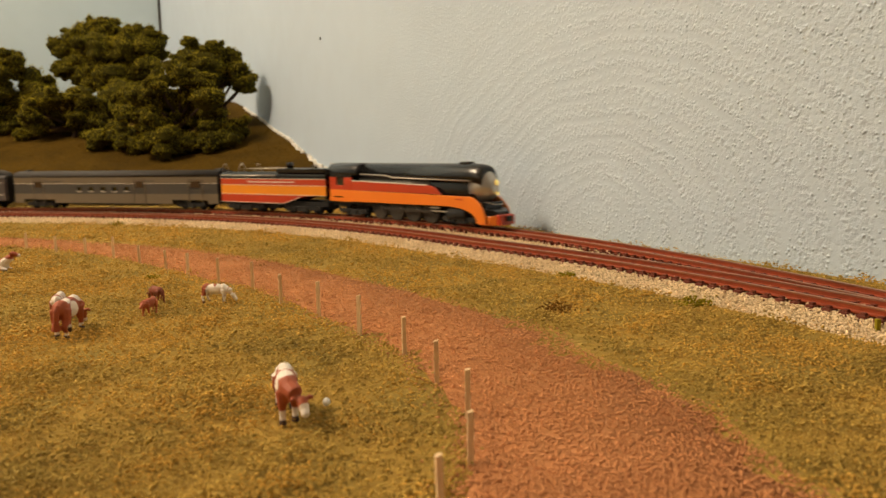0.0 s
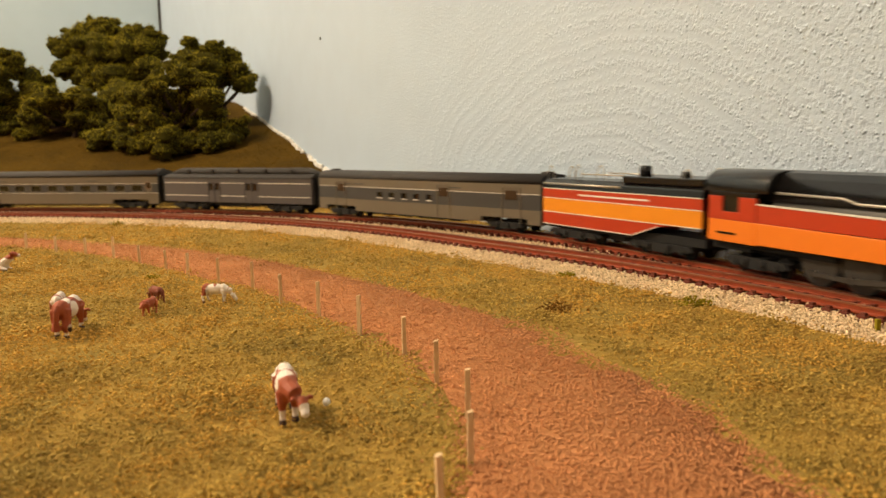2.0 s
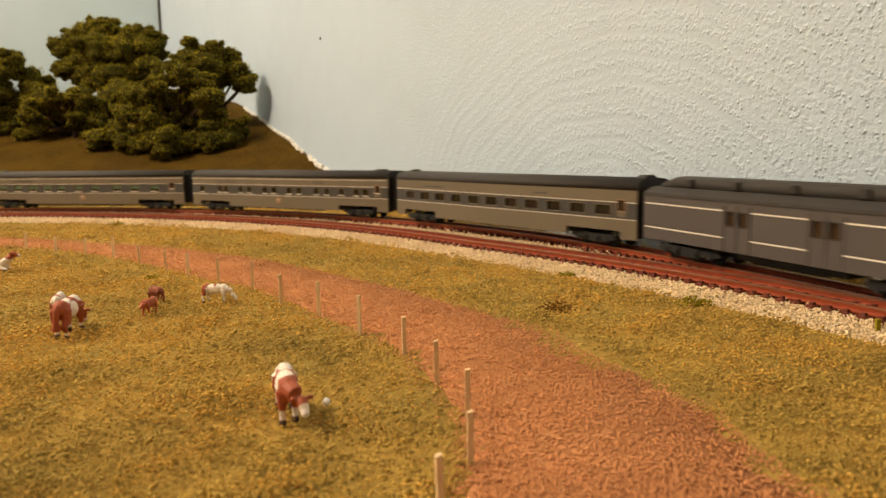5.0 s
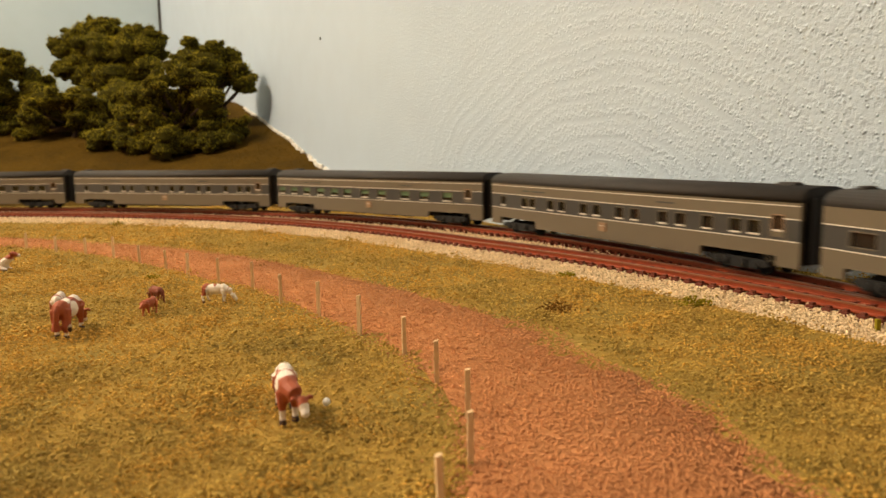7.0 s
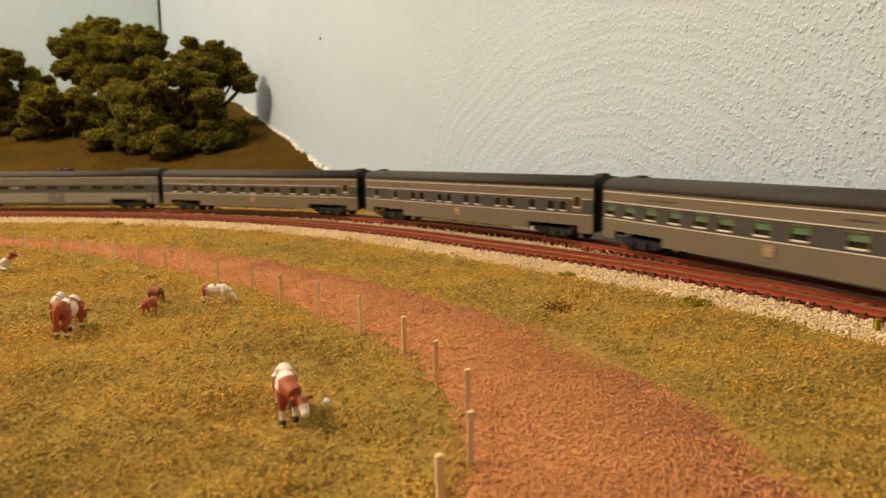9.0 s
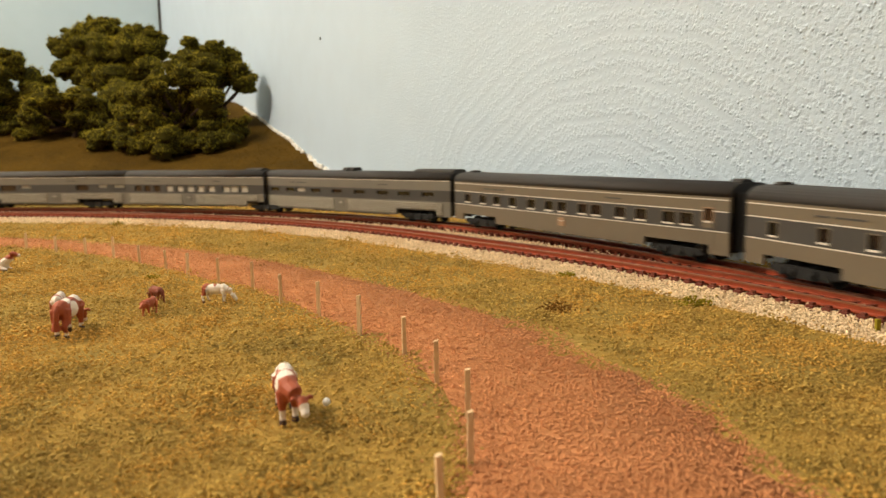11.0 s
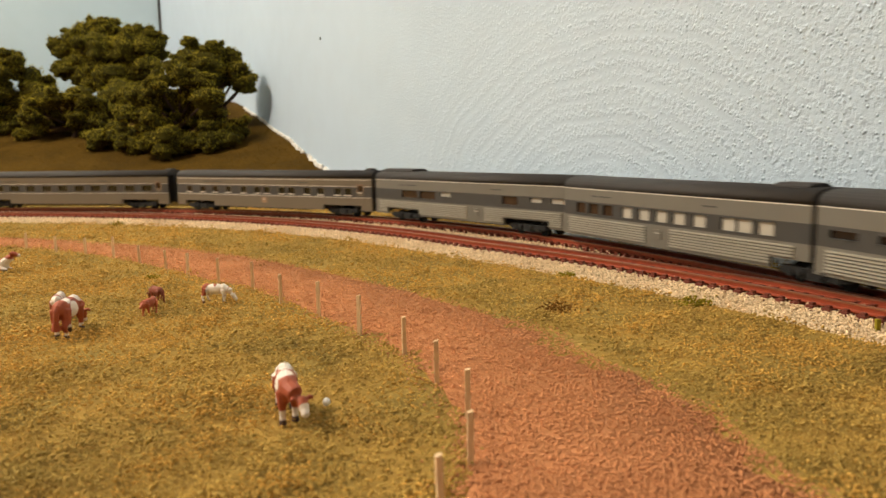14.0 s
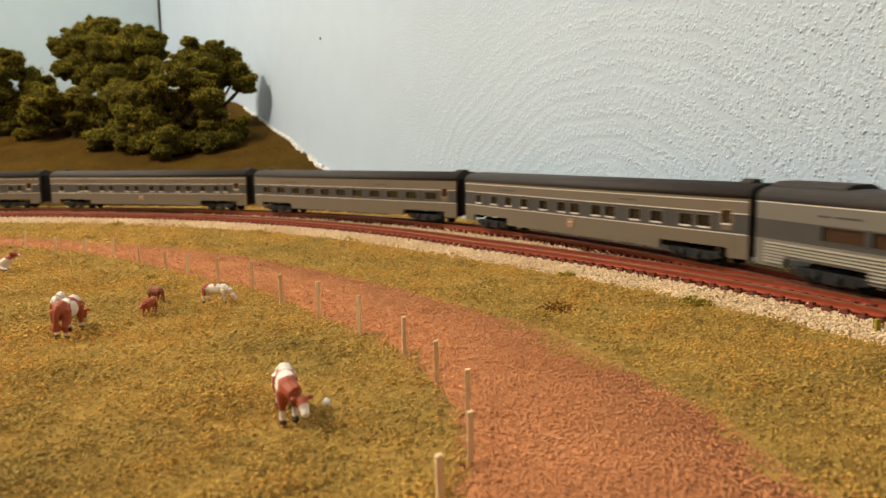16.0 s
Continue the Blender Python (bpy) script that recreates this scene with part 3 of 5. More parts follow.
def tree(name, x, y, zc, unit, clumps, seed, label, category):
    """A trunk at x, y with foam clumps round a centre at height zc: each (across, down, radius) in units of so many metres."""
    g = np.random.default_rng(seed)
    base = float(ground_z([x], [y])[0])
    root = thing(name, label, category, "trees and bushes on the hill")
    root.location = (x, y, base)
    c, P, Z, foam = zc - base, [], [], Shape(M_LEAF_SHADE)
    S = Shape(M_BARK)
    S.tube(((0.004, 0, -0.01), (0.005, 0.001, c * 0.3), (-0.002, 0.002, c * 0.7), (0, 0, c)), [0.0036, 0.0028, 0.0024, 0.0013], 8)
    for i, (across, down, radius) in enumerate(clumps):
        R = radius * unit * 1.5
        p = np.array([across * unit, g.uniform(-1.0, 0.7) * R, max(c - down * unit, R * 0.45)])
        S.tube(((0, 0, max(c * 0.3, p[2] * 0.45)), tuple(p * (0.55, 0.55, 0.75)), tuple(p)), [0.0016, 0.0012, 0.0006], 5)
        lobes = [np.zeros(3)] + [q / np.linalg.norm(q) * R * g.uniform(0.5, 0.85) * (1.05, 1.0, 0.75) for q in g.normal(size=(11, 3))]
        for j, q in enumerate(lobes):
            r_ = R * (0.66 if j == 0 else g.uniform(0.22, 0.44))
            stretch = g.uniform(0.7, 1.45, 3) * (1.0, 1.0, 0.8)
            n0, spin = len(foam.v), g.uniform(0, 6.3, 3)

            def rag(w):
                return 1 + 0.16 * np.sin(w[:, 0] * 6 + spin[0]) * np.sin(w[:, 1] * 7 + spin[1]) + 0.12 * np.sin(w[:, 2] * 8 + spin[2]) + 0.16 * np.sin(w[:, 0] * 17 + spin[2]) * np.sin(w[:, 1] * 15 + spin[0]) * np.sin(w[:, 2] * 16 + spin[1])
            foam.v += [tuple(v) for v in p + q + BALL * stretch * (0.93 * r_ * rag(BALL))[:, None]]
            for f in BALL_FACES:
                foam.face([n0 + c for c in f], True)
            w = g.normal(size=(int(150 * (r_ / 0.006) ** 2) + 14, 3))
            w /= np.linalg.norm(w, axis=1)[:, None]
            w = w[g.random(len(w)) < np.clip(0.65 + 0.60 * w[:, 2], 0.10, 1)]   # pale crumbs thin out downwards: light from above put into the colour
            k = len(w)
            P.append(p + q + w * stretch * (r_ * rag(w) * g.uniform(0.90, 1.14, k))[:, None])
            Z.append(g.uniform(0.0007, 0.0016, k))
    part("trunk", S, root, "thin brown trunk with bare limbs")
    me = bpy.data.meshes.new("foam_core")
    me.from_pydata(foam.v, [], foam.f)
    me.materials.append(M_LEAF_SHADE)
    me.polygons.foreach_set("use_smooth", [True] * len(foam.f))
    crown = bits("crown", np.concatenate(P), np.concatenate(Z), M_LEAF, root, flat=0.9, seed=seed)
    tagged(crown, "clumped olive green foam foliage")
    part("foam_core", me, crown, "lumpy olive foam pads painted dark as shade")


TREE, BUSH = "model tree with clumped olive green foam foliage on the hill", "low dense olive foam bush on the hillside"
tree("tree", -0.399, 0.95, 0.154, 0.00070, ((-100, -18, 19), (-78, -40, 20), (-45, -47, 22), (-15, -50, 19), (20, -42, 22), (50, -30, 21), (62, -12, 17), (-85, 18, 18), (-55, 0, 25), (-20, -10, 27), (25, -10, 27),
     (5, 12, 25), (40, 28, 22), (-62, 34, 18), (-20, 45, 22), (30, 55, 22), (-40, 30, 24), (62, 20, 20), (8, 38, 25), (-5, 70, 22)), 21, TREE, "tree")
tree("tree", -0.226, 0.775, 0.124, 0.00058, ((-44, -38, 11), (-20, -24, 16), (2, -25, 16), (18, -16, 14), (-45, -5, 20), (-12, 2, 22), (14, 12, 20), (36, 12, 19), (52, 30, 15), (42, 38, 14), (-20, 30, 20), (-60, 20, 18)), 22, TREE, "tree")
tree("tree", -0.384, 0.78, 0.083, 0.00058, ((-85, 42, 12), (-72, 24, 17), (-50, 2, 20), (-20, -16, 20), (15, -19, 20), (42, -10, 18), (-52, 30, 15), (-15, 14, 20), (25, 15, 22), (48, 25, 19), (52, 55, 17), (25, 50, 14)), 23, TREE, "tree")
tree("tree", -0.252, 0.73, 0.068, 0.00054, ((10, -76, 20), (42, -66, 19), (-25, -57, 20), (-58, -38, 20), (-20, -34, 25), (30, -34, 25), (58, -34, 19), (-82, -5, 19), (-50, 0, 23), (0, 0, 26), (45, 0, 25), (72, 20, 20),
     (-87, 38, 19), (-58, 45, 22), (-20, 45, 25), (30, 45, 25), (72, 52, 20), (96, 20, 16), (112, 5, 11), (-85, 72, 14), (-40, 74, 17), (15, 74, 19), (58, 76, 17)),
     24, "broad model tree with olive foam foliage down to the ground", "tree")
tree("tree", -0.470, 0.82, 0.100, 0.00060, ((-20, -40, 28), (15, -55, 24), (40, -25, 24), (-10, 0, 30), (35, 15, 26), (-30, 40, 26), (20, 45, 22), (55, -5, 18)), 25, TREE, "tree")
tree("bush", -0.326, 0.75, 0.044, 0.00056, ((-25, 0, 20), (5, -12, 24), (28, 5, 20)), 26, BUSH, "bush")
tree("bush", -0.352, 0.86, 0.090, 0.00062, ((-22, -15, 28), (15, 0, 30), (-10, 25, 26), (28, 30, 24), (50, -10, 24)), 28, BUSH, "bush")
tree("bush", -0.475, 0.76, 0.048, 0.00056, ((-20, 0, 24), (12, 5, 20)), 29, BUSH, "bush")


# ---- raw plaster along the foot of the wall, where the hill meets it ----
def plaster_edge():
    g, S = np.random.default_rng(9), Shape(M_PLASTER)
    for a in np.arange(0.74, 1.085, 0.0030):
        if g.random() < 0.35:
            continue
        p = room(a, 0.0)
        z = float(ground_z([p.x], [p.y])[0])
        up = g.uniform(0.0006, 0.0022) * (1.5 if 0.95 < a < 1.06 else 0.7)
        c = room(a + g.uniform(-0.002, 0.002), 0.001, z)
        n0 = len(S.v)
        S.lathe((0, 0, 0), "z", [(-0.006, 0.002), (0.0, g.uniform(0.0012, 0.0032)), (up * 0.6, g.uniform(0.0010, 0.0026)), (up, 0.0009)], 7)
        S.v[n0:] = [(c.x + x * g.uniform(0.7, 1.3), c.y + y * g.uniform(0.7, 1.3), c.z + q + g.uniform(-0.0004, 0.0004)) for x, y, q in S.v[n0:]]
    tagged(part("plaster_edge", S), "rough white plaster crumbs where hill meets wall", "plaster", kind="stuff")


plaster_edge()
nail = part("nail", Shape(M_SEAM).lathe((0, 0, 0), "z", ((-0.0009, 0.0004), (-0.0005, 0.0008), (0.0005, 0.0008), (0.0009, 0.0004)), 10), at=Vector((-0.0990, 0.6352, 0.1285)))
tagged(nail, "tiny dark nail head in the pale blue wall", "nail")


# ---- cattle figurines ----
def cow_mat(name, coat, whites, wobble=0.0016, legs=0.0022):
    """A painted coat: white inside uneven rounds of (centre, radius) and on the lower legs, dark at the hooves."""
    m = mat(name, coat, 0.62, var=0.10, scale=400)
    nt = m.node_tree
    N, L = nt.nodes, nt.links
    tc, n, bend, sep = N.new("ShaderNodeTexCoord"), N.new("ShaderNodeTexNoise"), N.new("ShaderNodeVectorMath"), N.new("ShaderNodeSeparateXYZ")
    n.inputs["Scale"].default_value, n.inputs["Detail"].default_value = 330, 1.0
    L.new(tc.outputs["Object"], n.inputs["Vector"])
    bend.operation = "MULTIPLY_ADD"
    bend.inputs[1].default_value = (wobble * 2,) * 3
    L.new(n.outputs["Color"], bend.inputs[0])
    L.new(tc.outputs["Object"], bend.inputs[2])
    L.new(tc.outputs["Object"], sep.inputs[0])

    def under(sock, limit):
        less = N.new("ShaderNodeMapRange")
        less.inputs["From Min"].default_value, less.inputs["From Max"].default_value = limit - 0.00015, limit + 0.00015
        less.inputs["To Min"].default_value, less.inputs["To Max"].default_value = 1.0, 0.0
        L.new(sock, less.inputs["Value"])
        return less.outputs[0]

    last = under(sep.outputs["Z"], legs)
    for c, r in whites:
        d, top = N.new("ShaderNodeVectorMath"), N.new("ShaderNodeMath")
        d.operation, top.operation = "DISTANCE", "MAXIMUM"
        d.inputs[1].default_value = [v + wobble for v in c]
        L.new(bend.outputs[0], d.inputs[0])
        L.new(last, top.inputs[0])
        L.new(under(d.outputs["Value"], r), top.inputs[1])
        last = top.outputs[0]
    out = N["Principled BSDF"].inputs["Base Color"]
    for fac, colour in ((last, (0.86, 0.77, 0.68, 1)), (under(sep.outputs["Z"], 0.0005), (0.06, 0.025, 0.018, 1))):
        mix = N.new("ShaderNodeMix")
        mix.data_type = "RGBA"
        L.new(fac, mix.inputs["Factor"])
        L.new(out.links[0].from_socket, mix.inputs["A"])
        mix.inputs["B"].default_value = colour
        L.new(mix.outputs["Result"], out)
    return m


BROWN = (0.36, 0.075, 0.024, 1)
M_COW = cow_mat("brown_white_cow", BROWN, (((-0.0060, 0, 0.0066), 0.0030), ((-0.0030, 0.0002, 0.0084), 0.0017), ((0.0012, -0.0020, 0.0058), 0.0017), ((0.0010, -0.0004, 0.0080), 0.0017),
                                           ((0.0014, 0.0018, 0.0050), 0.0016), ((0.0092, 0.0024, 0.0034), 0.0014)), 0.0006)
M_COW_REAR = cow_mat("brown_white_cow_rear", BROWN, (((-0.0010, -0.0022, 0.0060), 0.0019), ((-0.0024, 0, 0.0082), 0.0016), ((0.0042, -0.0006, 0.0086), 0.0021), ((-0.0044, 0.0004, 0.0022), 0.0018), ((0.0012, -0.001, 0.0030), 0.0014)), 0.0006, 0.0012)
M_STRIPED = cow_mat("striped_white_cow", BROWN, tuple(((-0.006 + 0.0031 * i, 0, 0.0066), 0.0021) for i in range(4)), 0.0005)
M_PALECOW = cow_mat("mostly_white_cow", BROWN, (((-0.0016, 0, 0.0048), 0.0034), ((0.0030, 0, 0.0056), 0.0036), ((0.0085, 0, 0.0036), 0.0036)), 0.0006, 0.0030)
M_COW_LYING = cow_mat("brown_white_lying_cow", BROWN, (((0.0052, 0, 0.0022), 0.0032), ((-0.0010, 0, 0.0050), 0.0020), ((0.0102, 0, 0.0058), 0.0009)), 0.0006, 0.0004)
M_CALF = mat("brown_calf", (0.42, 0.095, 0.032, 1), 0.6, var=0.15, scale=300)
M_CALF_DARK = mat("dark_brown_calf", (0.25, 0.060, 0.028, 1), 0.6, var=0.15, scale=300)


def cow(x, y, turn, size, m, label, head=(0.0090, 0.0, 0.0026), aim=(0.55, 0.0, -0.83), lying=False, tail=1.0):
    """A toy cow 14 mm long in one mesh, facing +x: barrel, hips, shoulders, neck, head, ears, legs and tail; aim: the way the muzzle points."""
    S = Shape(m)

    def blob(c, r, n=10):
        k = [(-r[0] * math.cos(math.pi * i / n), math.sin(math.pi * i / n)) for i in range(n + 1)]
        n0, ring = len(S.v), 12
        for d, q in k:
            q = max(q, 0.02)
            S.v += [(c[0] + d, c[1] + q * r[1] * math.cos(2 * math.pi * j / ring), c[2] + q * r[2] * math.sin(2 * math.pi * j / ring)) for j in range(ring)]
        for a in range(n):
            for j in range(ring):
                p, q = n0 + a * ring + j, n0 + a * ring + (j + 1) % ring
                S.face((p, q, q + ring, p + ring), True)
        S.face([n0 + j for j in range(ring)][::-1])
        S.face([n0 + n * ring + j for j in range(ring)])

    up = 0.0027 if lying else 0.0060
    blob((-0.0002, 0, up), (0.0056, 0.0021, 0.0024))
    blob((0.0002, 0, up - 0.0006), (0.0036, 0.0022, 0.0022))
    blob((-0.0042, 0, up + 0.0004), (0.0021, 0.0019, 0.0022))
    blob((0.0038, 0, up - 0.0001), (0.0020, 0.0018, 0.0025))
    H, A = Vector(head), Vector(aim).normalized()
    root = Vector((0.0046, 0, up + 0.0007))
    S.tube((tuple(root - Vector((0.001, 0, 0.0004))), tuple(root.lerp(H, 0.5) + Vector((0.0004, 0, 0.0003))), tuple(H - A * 0.0004)), [0.0019, 0.0015, 0.0011], 10)
    S.tube([tuple(H + A * d) for d in (-0.0013, -0.0007, 0.0004, 0.0014, 0.0022, 0.0026)], [0.0007, 0.0011, 0.0011, 0.0008, 0.0008, 0.0005], 10)
    across = A.cross(Vector((0, 0, 1)))
    across = across.normalized() if across.length > 0.1 else Vector((0, 1, 0))
    for w in (-1, 1):
        ear = H - A * 0.0008
        S.tube((tuple(ear + across * w * 0.0006), tuple(ear + across * w * 0.0016 + Vector((0, 0, 0.0003))), tuple(ear + across * w * 0.0022)), [0.0004, 0.0005, 0.0003], 6)
        if lying:
            S.tube(((0.0025, w * 0.0016, 0.0010), (0.0058, w * 0.0021, 0.0004)), [0.0009, 0.0005], 6)
            S.tube(((-0.0040, w * 0.0018, 0.0012), (-0.0015, w * 0.0026, 0.0004)), [0.0012, 0.0005], 6)
            continue
        step = 0.0007 * w
        S.tube(((-0.0044, w * 0.0010, up + 0.0002), (-0.0047 + step * 0.4, w * 0.0013, up * 0.62), (-0.0056 + step, w * 0.0013, up * 0.40), (-0.0050 + step, w * 0.0013, 0.0009), (-0.0048 + step, w * 0.0013, -0.0006)),
               [0.0015, 0.0011, 0.0006, 0.00055, 0.0008], 8)
        S.tube(((0.0038, w * 0.0010, up - 0.0004), (0.0038 - step * 0.6, w * 0.0012, up * 0.52), (0.0037 - step, w * 0.0012, up * 0.36), (0.0037 - step, w * 0.0012, 0.0009), (0.0039 - step, w * 0.0012, -0.0006)),
               [0.0013, 0.0009, 0.00065, 0.00055, 0.0008], 8)
    S.tube(((-0.0057, 0, up + 0.0014), (-0.0066, 0.0002, up + 0.0004), (-0.0068, 0.0004, up - 0.0022), (-0.0067, 0.0005, max(up - 0.0042, 0.0006))), [0.0005 * tail, 0.0004 * tail, 0.0004 * tail, 0.0007 * tail], 6)
    if not lying:
        blob((-0.0025, 0, up - 0.0025), (0.0009, 0.0008, 0.0007), 6)
    z = float(ground_z([x], [y])[0])
    ob = part("cow_figurine", S, None, at=pose(x, y, z + 0.0007, 0, 0, turn) @ Matrix.Diagonal((size, size, size, 1)))
    r = ob.modifiers.new("fused", "REMESH")
    r.mode, r.voxel_size, r.use_smooth_shade = "VOXEL", 0.00022, True
    tagged(ob, label, "cow figurine", "toy cattle in the field")


cow(-0.0262, 0.1185, -74, 0.88, M_COW, "brown and white toy cow grazing near the road", head=(0.0078, 0.0022, 0.0042), aim=(0.62, 0.15, -0.70))
cow(-0.0915, 0.1775, 97, 1.02, M_COW_REAR, "brown and white toy cow seen from its rump", tail=1.7)
cow(-0.1035, 0.1965, 108, 0.74, M_STRIPED, "white toy cow with brown stripes behind another")
cow(-0.0795, 0.1970, 262, 0.50, M_CALF, "small reddish brown toy calf standing in the field", head=(0.0070, 0, 0.0058), aim=(0.8, 0, -0.5))
cow(-0.0840, 0.2140, 136, 0.50, M_CALF_DARK, "dark brown toy calf with lowered head")
cow(-0.0655, 0.2105, -6, 0.62, M_PALECOW, "mostly white toy cow with brown rump grazing by the fence", head=(0.0084, 0, 0.0026))
cow(-0.1668, 0.2735, 5, 0.9, M_COW_LYING, "brown and white toy cow lying in the grass", head=(0.0080, 0, 0.0066), aim=(0.9, 0, -0.3), lying=True)


def pebble(x, y, r):
    S = Shape(M_PLASTER).lathe((0, 0, 0), "z", ((-r * 0.6, r * 0.6), (0, r), (r * 0.7, r * 0.85), (r * 1.2, r * 0.35)), 12)
    tagged(part("pebble", S, at=Vector((x, y, TABLE + 0.0012))), "small round white pebble beside the grazing cow", "pebble")


pebble(-0.0202, 0.1215, 0.0007)


# ---- single tufts that stand out of the turf, and a stub by the ballast ----
def tuft(x, y, r, m, label, seed):
    g = np.random.default_rng(seed)
    k = 160
    w = np.abs(g.normal(size=(k, 3))) * np.sign(g.normal(size=(k, 3)))
    z = float(ground_z([x], [y])[0])
    p = np.stack([w[:, 0] * r * 0.75, w[:, 1] * r * 0.6, np.abs(w[:, 2]) * r * 0.35], 1)
    ob = bits("grass_tuft", p, g.uniform(0.0005, 0.0011, k), m, seed=seed)
    ob.location = (x, y, z)
    tagged(ob, label, "grass tuft", "tufts in the field")


M_TUFTBROWN = mat("rusty_tuft", (0.22, 0.105, 0.02, 1), 0.95, var=0.3, scale=300, island=0.4)
for i, (x, y, r, m, label) in enumerate(((0.0303, 0.1934, 0.0028, M_TUFTBROWN, "dark rusty brown tuft on the grass"), (0.0418, 0.2460, 0.0022, M_LEAF, "small green tuft beside the ballast"),
                                         (0.0685, 0.1989, 0.0034, M_LEAF, "dark green tuft beside the ballast"), (-0.0682, 0.2750, 0.0016, M_TUFTBROWN, "small brown tuft on the dirt road"),
                                         (-0.1012, 0.2553, 0.0013, M_LEAF, "small green tuft in the field"), (-0.1979, 0.4500, 0.0026, M_LEAF, "low green tuft by the far ballast"))):
    tuft(x, y, r, m, label, 40 + i)
stub = part("stake", Shape(M_LEAF).prism([(-0.0005, -0.0005), (0.0005, -0.0005), (0.0005, 0.0005), (-0.0005, 0.0005)], -0.001, 0.0045), at=pose(0.0961, 0.1609, TABLE, 0, -90, 0), bevel=0.0001)
tagged(stub, "short greenish stake at the foot of the ballast", "stake")


# ---- rolling stock: x forward, near side -y, z = 0 at the rails' top ----
HALF = 0.0094
CACHE = {}


def shared(key, make):
    if key not in CACHE:
        CACHE[key] = make().mesh(key.split(":")[0])
    return CACHE[key]


def roof_profile(z0, z1, half, n=12):
    pts = []
    for i in range(n + 1):
        a = math.pi * i / n
        c, s = math.cos(a), math.sin(a)
        pts.append((half * math.copysign(abs(c) ** 0.62, c), z0 + (z1 - z0) * abs(s) ** 0.75))
    return pts


def truck(parent, x, wheels=2, gap=0.0155):
    """A black bogie under a car: frame, springs and wheelsets."""
    def frame_shape():
        S = Shape(M_GEAR)
        L = gap / 2 + 0.0045
        for w in (-1, 1):
            S.plate(((-L, 0.0034), (-L * 0.86, 0.0026), (-L * 0.5, 0.0026), (-L * 0.35, 0.0016), (L * 0.35, 0.0016), (L * 0.5, 0.0026), (L * 0.86, 0.0026), (L, 0.0034),
                     (L * 0.9, 0.0047), (-L * 0.9, 0.0047)), w * 0.0072, w * 0.0082)
            for k in (-1, 1):
                S.lathe((k * gap / 2, w * 0.0080, 0.0030), "y", ((-0.0008, 0.0012), (0.0008, 0.0011)), 10)
                S.lathe((k * gap * 0.22, w * 0.0084, 0.0022), "z", ((0, 0.0008), (0.0022, 0.0008)), 8)
        S.box(-0.002, 0.002, -0.0075, 0.0075, 0.003, 0.0046)
        S.box(-L * 0.9, -L * 0.82, -0.0075, 0.0075, 0.003, 0.0044)
        S.box(L * 0.82, L * 0.9, -0.0075, 0.0075, 0.003, 0.0044)
        return S

    def wheel_shape():
        S = Shape(M_GEAR, M_GEAR)
        for w in (-1, 1):
            S.u = 0
            S.lathe((0, w * 0.0040, 0), "y", ((-0.0010, 0.0026), (-0.0009, 0.0029), (0.0007, 0.0029), (0.0009, 0.0026)), 18)
            S.u = 1
            S.lathe((0, w * 0.0040, 0), "y", ((0.00095 * w - 0.00005, 0.0023), (0.00095 * w + 0.00008, 0.0019)), 18)
        S.u = 0
        S.lathe((0, 0, 0), "y", ((-0.0075, 0.0006), (0.0075, 0.0006)), 8)
        return S

    t = part("truck", shared("truck:%d%g" % (wheels, gap), frame_shape), parent, "black bogie", at=Vector((x, 0, 0)))
    for k in ((-0.5, 0.5) if wheels == 2 else (-0.5, 0, 0.5)):
        part("wheelset", shared("wheelset", wheel_shape), t, at=Vector((k * gap, 0, 0.0029)))
    return t


def window(parent, x, w, z0, z1, side, glass, line_=None, sill=None):
    """A recessed pane with a thin frame round it; line_: the frame's paint."""
    y = side * HALF
    key = "%g:%g:%g:%d" % (round(w, 5), z0, z1, side)

    def pane():
        S = Shape(glass)
        S.box(-w / 2, w / 2, y - side * 0.0009, y - side * 0.0006, z0, z1)
        if sill:
            S.mats = (glass, sill)
            S.u = 1
            S.box(-w / 2, w / 2, y - side * 0.0006, y - side * 0.00045, z0 + (z1 - z0) * 0.42, z1)
        return S

    def rim():
        S, e = Shape(line_ or M_BAND), 0.00028
        for a, b, c, d in ((-w / 2 - e, w / 2 + e, z0 - e, z0), (-w / 2 - e, w / 2 + e, z1, z1 + e), (-w / 2 - e, -w / 2, z0, z1), (w / 2, w / 2 + e, z0, z1)):
            S.box(a, b, min(y - side * 0.0004, y + side * 0.00012), max(y - side * 0.0004, y + side * 0.00012), c, d)
        return S
    f = part("window", shared("window:" + key + (line_ or M_BAND).name, rim), parent, at=Vector((x, 0, 0)))
    part("pane", shared("pane:" + key + glass.name + (sill.name if sill else ""), pane), f)


